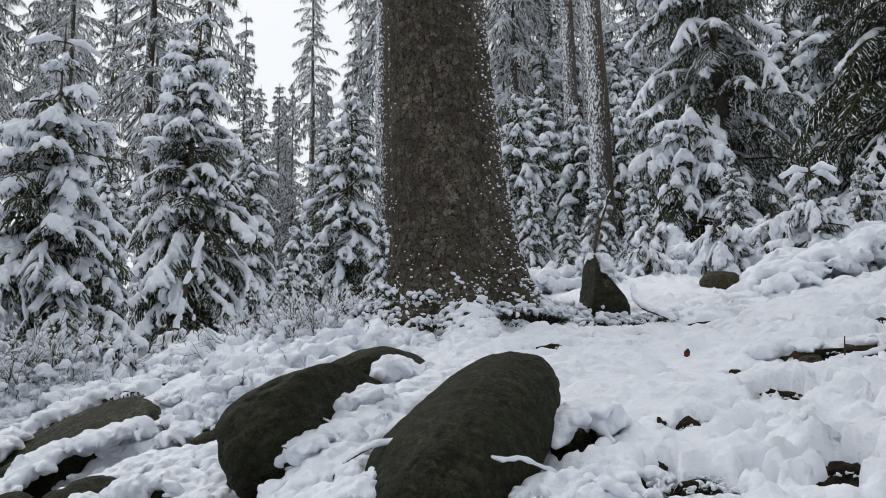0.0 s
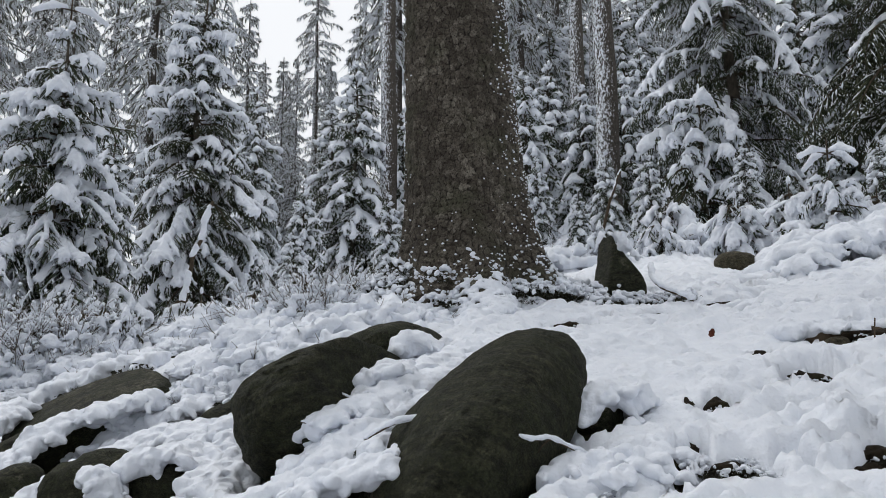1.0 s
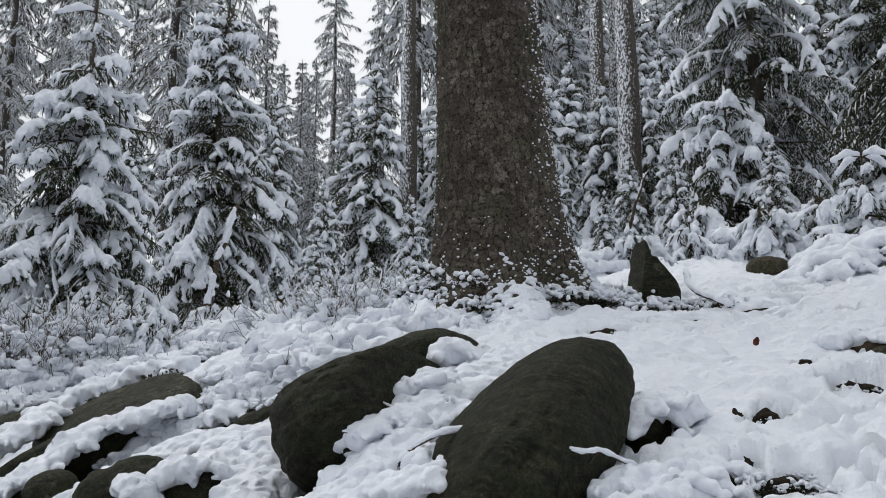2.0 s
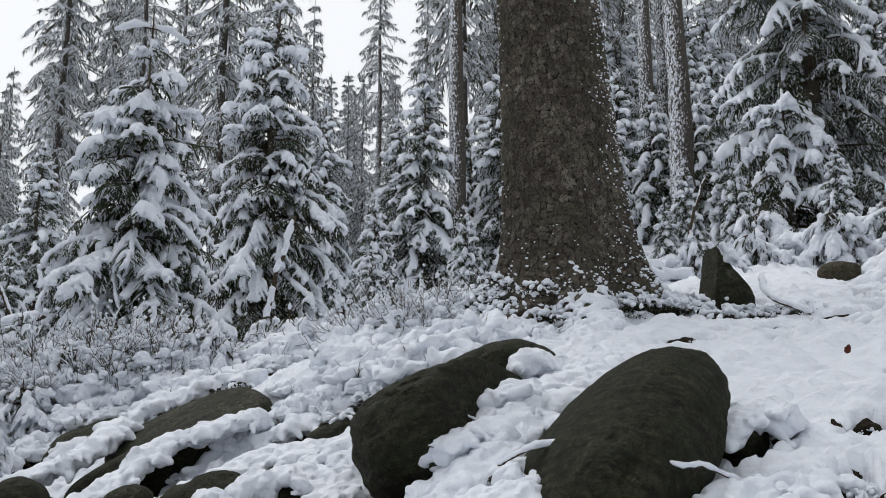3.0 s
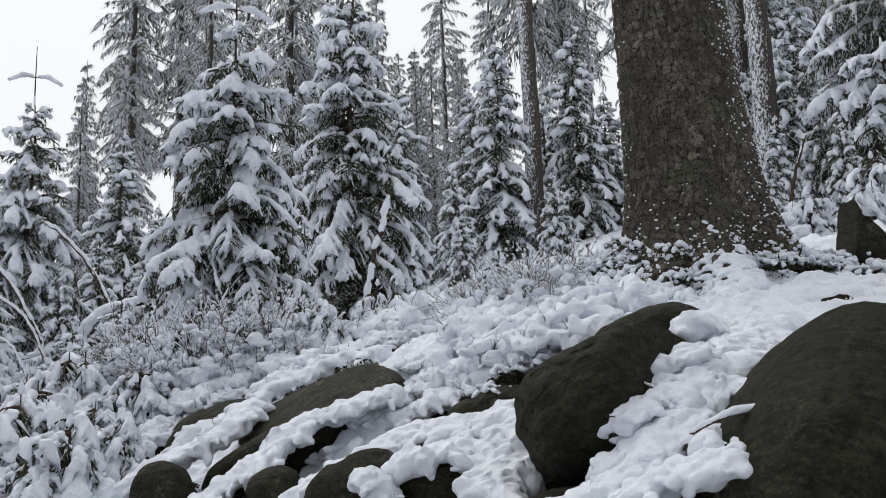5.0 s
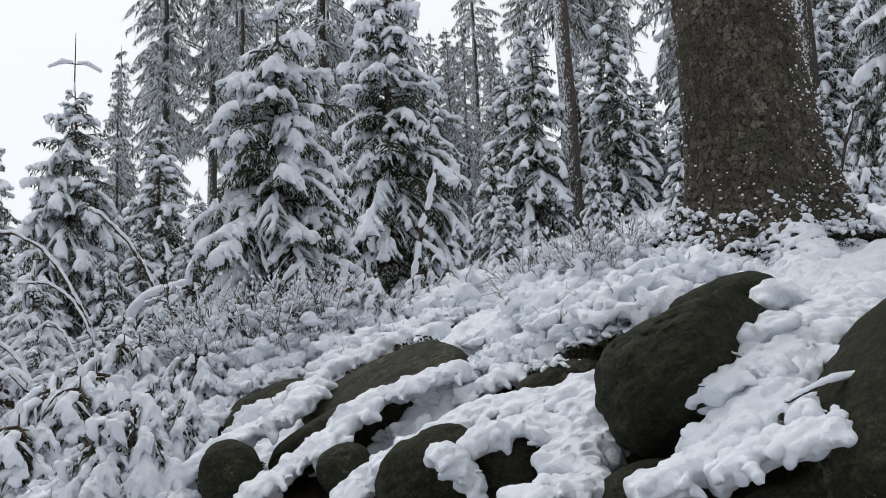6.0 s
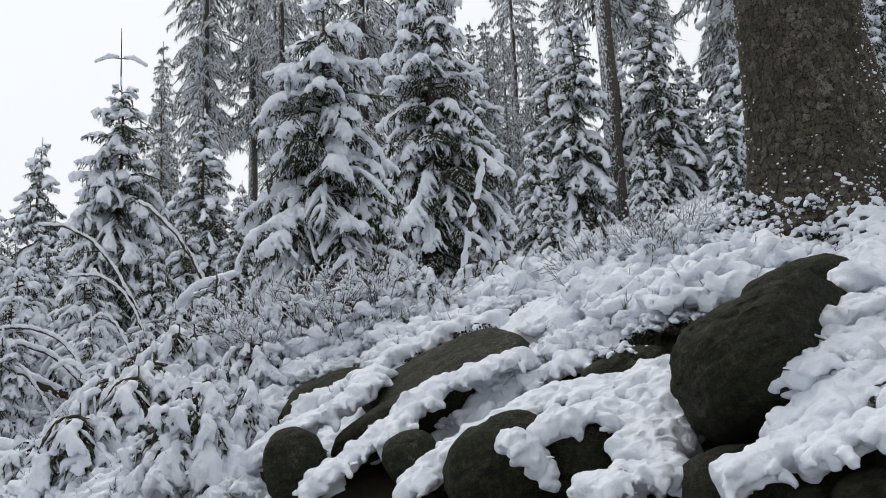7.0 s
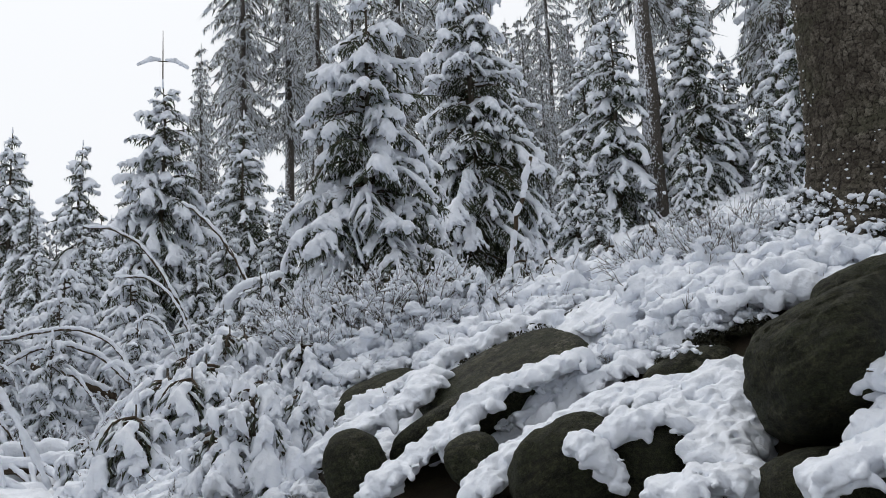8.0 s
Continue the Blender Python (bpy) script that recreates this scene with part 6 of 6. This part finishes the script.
for i in range(8):
    x, y = rng.uniform(0.4, 1.6), rng.uniform(6.1, 6.8)
    heath(x, y, hill(x, y) + 0.03, rng.uniform(0, 360), rng.uniform(0.6, 1.0), i % 3)
ribbon("snow piled up a root of the great trunk", [(0.12, 6.20, 2.70, 0.05), (0.12, 6.06, 2.55, 0.10), (0.10, 5.90, 2.44, 0.14), (0.07, 5.70, 2.37, 0.16), (0.05, 5.5, 2.31, 0.14)], 60, 0.8, 0.010, (0.010, 0.022), 0.5, 10, 1.5)
for i in range(52):
    x, y = rng.uniform(-9.5, -5.0), rng.uniform(8.0, 12.5)
    if y < 10.0 and x < -5.9:
        continue
    shrub(int(rng.integers(4)) if i % 3 else 4 + i % 2, x, y, rng.uniform(0, 360), rng.uniform(0.7, 1.2), "snow-laden shrub on the lower slope", "undergrowth shrubs")
for i in range(46):
    x, y = rng.uniform(-5.1, -2.9), rng.uniform(5.4, 7.1)
    if abs(x + 3.25 - (7.36 - y) * 0.325) < 0.45 or math.hypot(x + 3.94, y - 6.83) < 0.36:
        continue
    shrub(int(rng.integers(4)), x, y, rng.uniform(0, 360), rng.uniform(0.5, 0.95), "snow-laden bilberry shrub on the lower slope", "bilberry shrubs")
for i in range(22):
    x, y = rng.uniform(-2.2, -0.9), rng.uniform(5.5, 6.3)
    shrub(int(rng.integers(4)), x, y, rng.uniform(0, 360), rng.uniform(0.3, 0.6))
for i, (x, y, z, r) in enumerate(((-0.34, 3.55, 1.38, 0.13), (-0.48, 3.50, 1.36, 0.10), (-0.61, 3.60, 1.34, 0.08))):
    boulder("stone", "dark mossy stone below the snow bank", (x, y, z - 0.06), (r, r * 0.8, r * 0.7), (0, -15, 20 * i), 40 + i, 4, 2.6, 0.09, category="stone")
for i in range(14):
    x, y = rng.uniform(-1.0, -0.15), rng.uniform(3.2, 3.5)
    heath(x, y, hill(x, y) + 0.01, rng.uniform(0, 360), rng.uniform(0.35, 0.6), i % 3)
for i in range(12):
    x, y = rng.uniform(-1.9, -0.9), rng.uniform(3.9, 4.4)
    heath(x, y, hill(x, y) + 0.01, rng.uniform(0, 360), rng.uniform(0.4, 0.7), i % 3)
